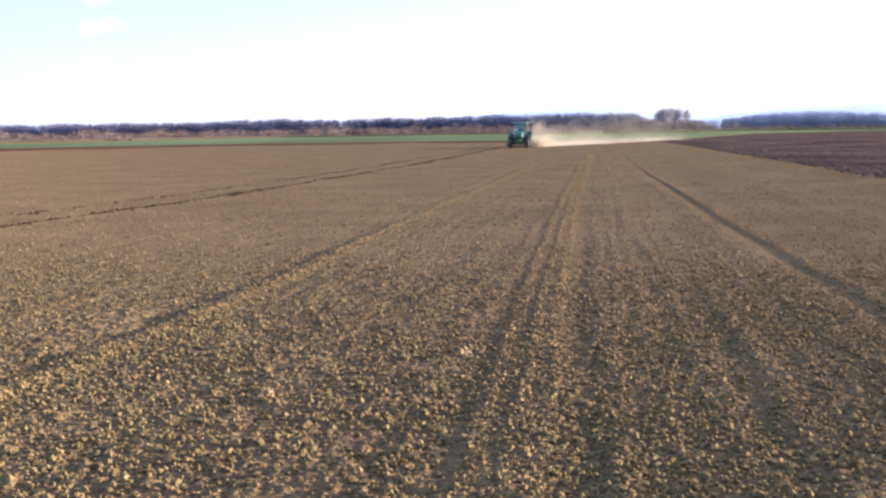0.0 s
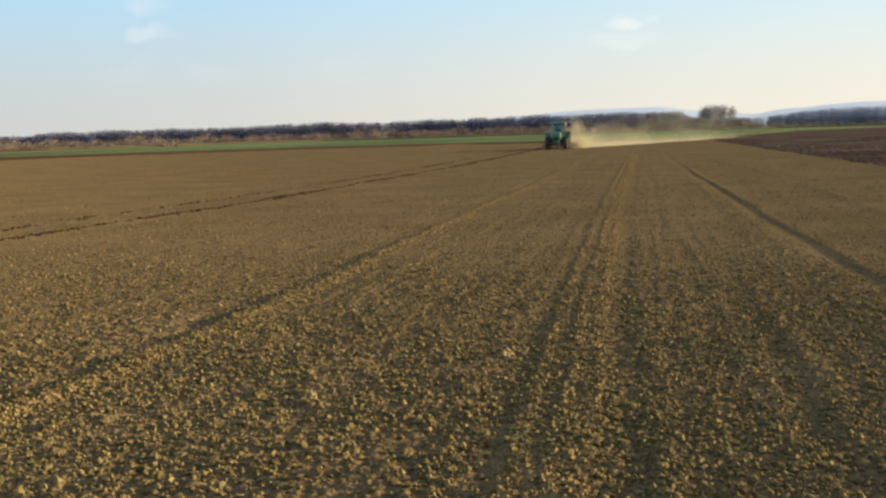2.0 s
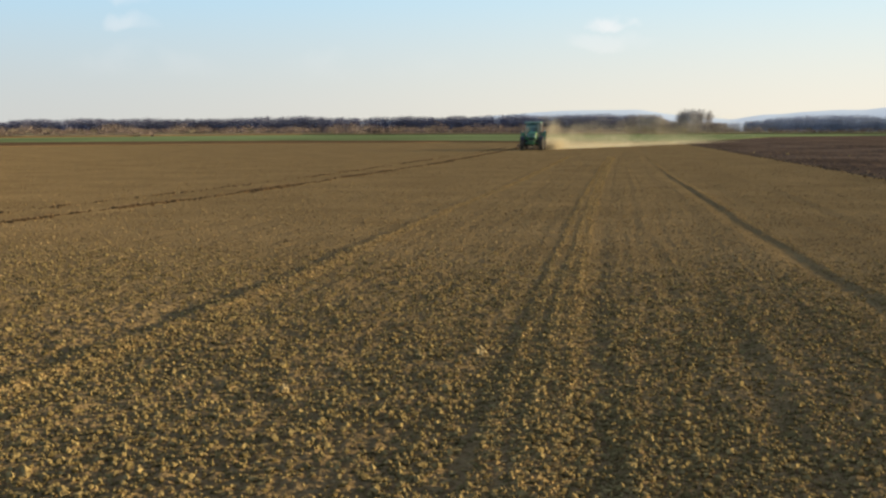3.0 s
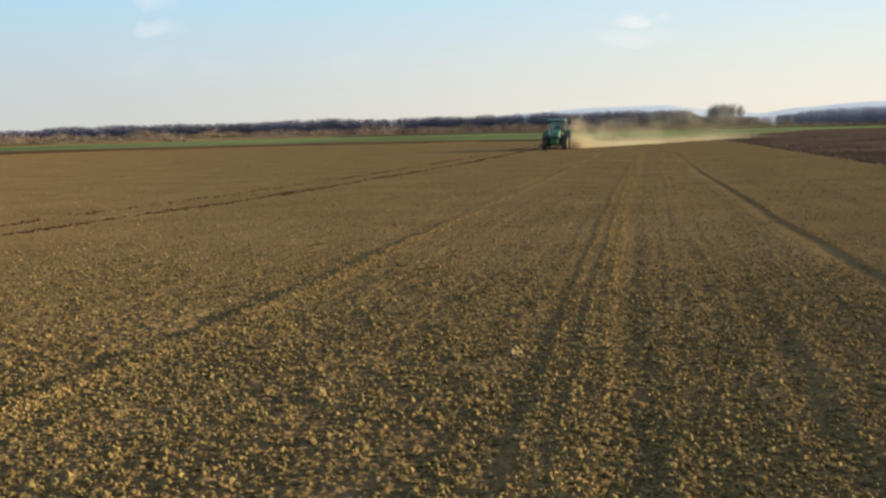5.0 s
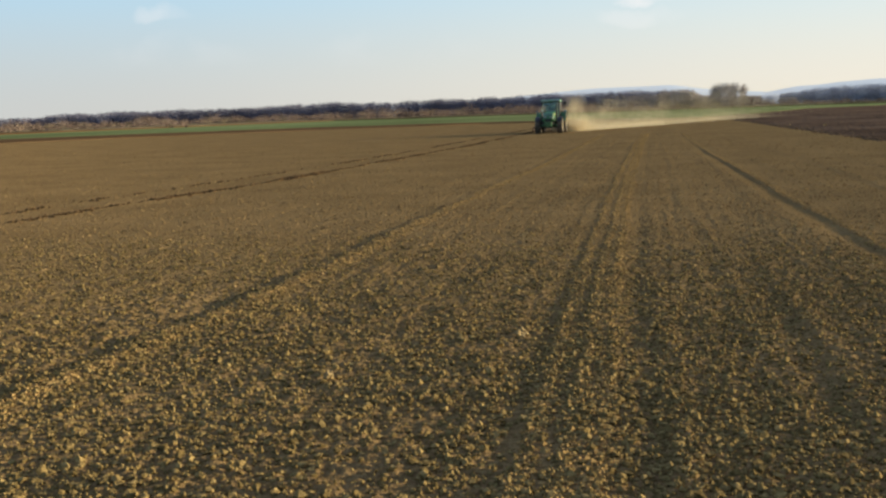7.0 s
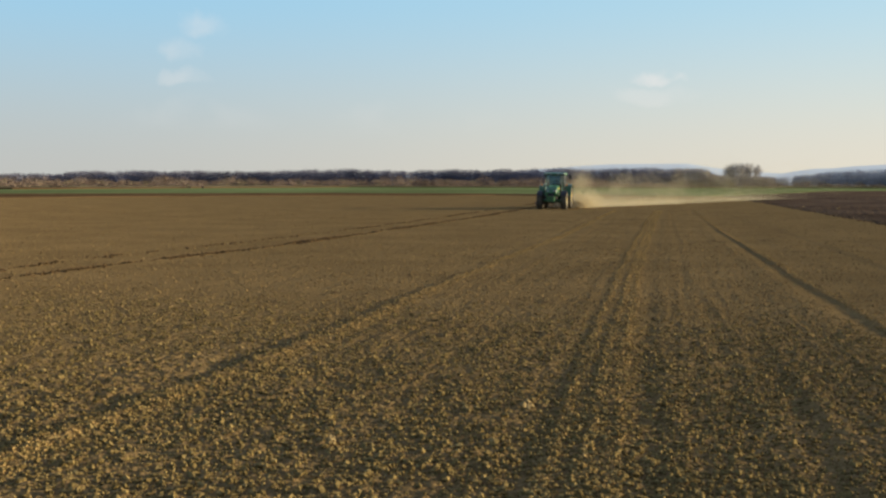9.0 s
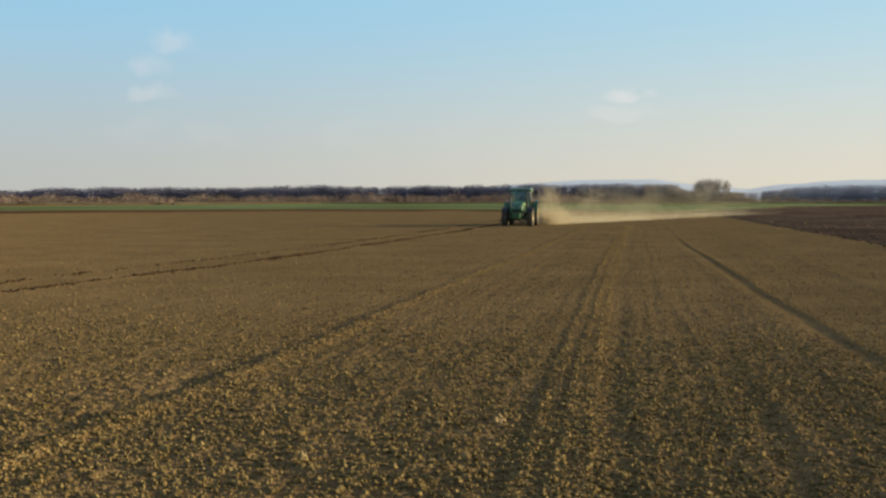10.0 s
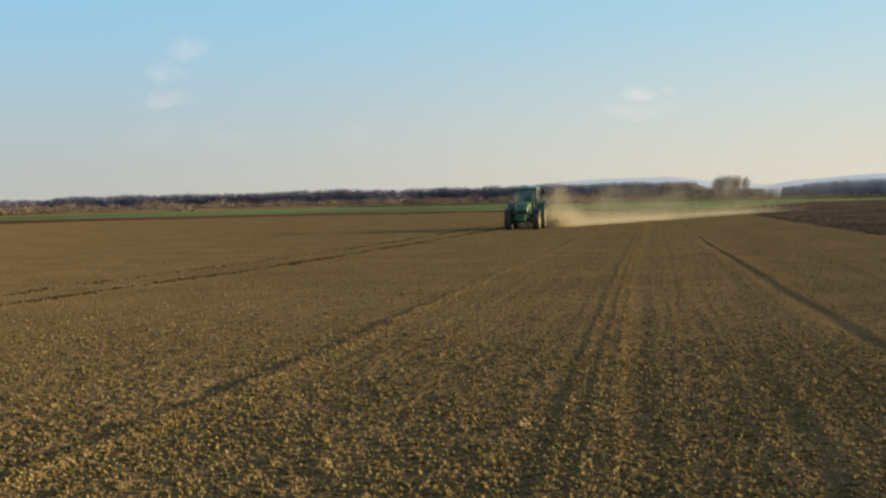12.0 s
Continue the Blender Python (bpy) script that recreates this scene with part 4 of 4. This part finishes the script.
rod(bm, (0, 2.2, 1.05), (0, 3.15, 1.08), 0.035, None, 8)
rod(bm, (-0.4, 3.1, 0.45), (0, 3.15, 1.1), 0.045, None, 8)
rod(bm, (0.4, 3.1, 0.45), (0, 3.15, 1.1), 0.045, None, 8)
part("hitch", bm, M_STEEL, HARROW)
for row, y in enumerate((3.1, 3.7, 4.3)):
    for k in range(9):
        x = -1.85 + 0.43 * k + 0.14 * row - 0.1
        if abs(x) > HALF:
            continue
        bm = bmesh.new()
        rod(bm, (x, y, 0.44), (x, y + 0.14, 0.24), 0.022, None, 6)
        rod(bm, (x, y + 0.14, 0.24), (x, y - 0.02, -0.04), 0.022, 0.012, 6)
        part("tine", bm, M_STEEL, HARROW)
for s in (-1, 1):
    bm = bmesh.new()
    c = s * 0.96
    for i in range(10):
        a = 2 * math.pi * i / 10
        rod(bm, (c - 0.92, 4.95 + 0.19 * math.cos(a), 0.21 + 0.19 * math.sin(a)), (c + 0.92, 4.95 + 0.19 * math.cos(a + 0.5), 0.21 + 0.19 * math.sin(a + 0.5)), 0.014, None, 5)
    for k in range(5):
        rod(bm, (c - 0.92 + 0.46 * k - 0.01, 4.95, 0.21), (c - 0.92 + 0.46 * k + 0.01, 4.95, 0.21), 0.19, None, 16)
    part("crumbler_roller", bm, M_STEEL, HARROW)
    for k in (c - 0.7, c + 0.7):
        bm = rod(bmesh.new(), (k, 4.3, 0.45), (k, 4.95, 0.24), 0.03, None, 6)
        part("roller_arm", bm, M_RUST, HARROW)
    part("end_board", box(bmesh.new(), (s * (HALF + 0.03), 3.8, 0.3), (0.03, 1.5, 0.25), 0.01), M_RUST, HARROW)


# ---- dust: grains in the air, in pieces that travel with the tractor and drift down wind ----
def grains(name, x, y, z, size, label):
    """Airborne grains, each a tiny flake, in one mesh."""
    k = len(x)
    v = rng.normal(size=(k, 3, 3)) * size[:, None, None] + np.stack([x, y, z], -1)[:, None]
    return tagged(soup(name, v.reshape(-1, 3), np.arange(3 * k).reshape(-1, 3), M_DUST), label, "dust", kind="stuff")


def wind_x(s):
    """How far the wind has carried the dust sideways, s metres behind the harrow."""
    return np.interp(s, [0, 15, 34, 55, 90], [0.0, 5.5, 11.5, 19.5, 33])


def trail(count, reach, floor_height, spread_x, size, fade):
    s = reach * rng.random(count) ** fade
    x = wind_x(s) + np.abs(rng.normal(size=count)) * 0.2 + (rng.random(count) - 0.35) * (spread_x + 0.10 * s)
    z = floor_height * (1 + 0.008 * s) * np.abs(rng.normal(size=count)) * (0.15 + 0.95 * rng.random(count) ** 1.5) * np.where(rng.random(count) < 0.3, 2.2, 0.9)
    lump = vnoise(x * 0.25 + 50, s * 0.18, 81) * 0.6 + vnoise(x * 0.8, s * 0.5, 82) * 0.4
    ok = rng.random(count) < np.clip((lump - 0.15) * 1.6, 0.1, 1)
    return x[ok], s[ok], z[ok], (size * (0.6 + 0.8 * rng.random(count)))[ok]


x, s, z, r = trail(210000, 58, 0.7, 3.4, 0.014, 1.9)
TRAIL = grains("dust_trail", x, s, z + 0.03, r, "long low trail of tan dust drifting behind the harrow")


def puff(count, cx, cy, cz, rx, ry, rz, size, label):
    d = rng.normal(size=(count, 3)) * 0.5
    x, y, z = d[:, 0] * rx + cx, d[:, 1] * ry + cy, d[:, 2] * rz + cz
    lump = vnoise(x * 0.8, z * 0.8, 83) * 0.6 + vnoise(x * 1.7 + y, z * 1.5, 84) * 0.4
    ok = (rng.random(count) < np.clip((lump - 0.15) * 1.6, 0.08, 1)) & (z > 0.02)
    return grains("dust_cloud", x[ok], y[ok], z[ok], (size * (0.6 + 0.8 * rng.random(count)))[ok], label)


PUFFS = [
    (puff(52000, 0.8, 0.3, 0.6, 2.0, 2.4, 0.8, 0.013, "dense tan dust boiling up behind the harrow"), 0.0, 0.0),
    (puff(40000, 1.0, -1.5, 0.45, 1.7, 1.4, 0.75, 0.013, "low tan dust rolling out from under the harrow"), 0.0, 0.0),
    (puff(38000, 0.9, 0.0, 1.75, 1.25, 1.6, 1.75, 0.009, "rising tan dust plume beside the tractor"), 0.0, 0.0),
    (puff(30000, 3.5, 9.0, 1.8, 1.4, 2.5, 1.2, 0.0085, "thin rising dust puff over the trail"), 0.12, 0.03),
    (puff(32000, 6.5, 14.0, 1.7, 4.2, 4.0, 1.7, 0.009, "thin rising dust puff over the trail"), 0.15, 0.03),
    (puff(52000, 12.0, 26.0, 2.1, 7.5, 6.0, 1.9, 0.0095, "thin pale dust veil over the field"), 0.2, 0.02),
    (puff(46000, 20.0, 45.0, 2.6, 12, 8.0, 2.2, 0.0105, "thin pale dust veil over the field"), 0.25, 0.02),
]


# ---- what moves ----
def motions():
    x0, y0, speed = -8.5, 112.7, 3.78
    where = lambda t: (float(np.interp(t, [0, 5.5, 9, 12], [-8.5, -8.35, -8.45, -8.55])), y0 - speed * t)
    times = [0.5 * i for i in range(25)]
    walk(TRACTOR, [(t, pose(*where(t), 0.015 * math.sin(2.3 * t), 0.25 * math.sin(3.1 * t), 0.3 * math.sin(1.7 * t), 0.6 * math.sin(0.5 * t))) for t in times])
    walk(HARROW, [(t, pose(*where(t), 0)) for t in times])
    for ob in wheels:
        r = ob.location.z
        rest = ob.location.copy()
        steps = [0.2 * i for i in range(61)]
        walk(ob, [(t, pose(*rest, math.degrees(speed * t / r), 0, 0)) for t in steps])
    walk(TRAIL, [(t, pose(x0 + 0.8, y0 + 4.6 - speed * t, 0)) for t in times])
    for ob, drift, rise in PUFFS:
        walk(ob, [(t, pose(x0 + 0.8 + drift * (t - 6), y0 + 4.6 - speed * t + 2 * drift * (t - 6), rise * (t - 6))) for t in times])


motions()
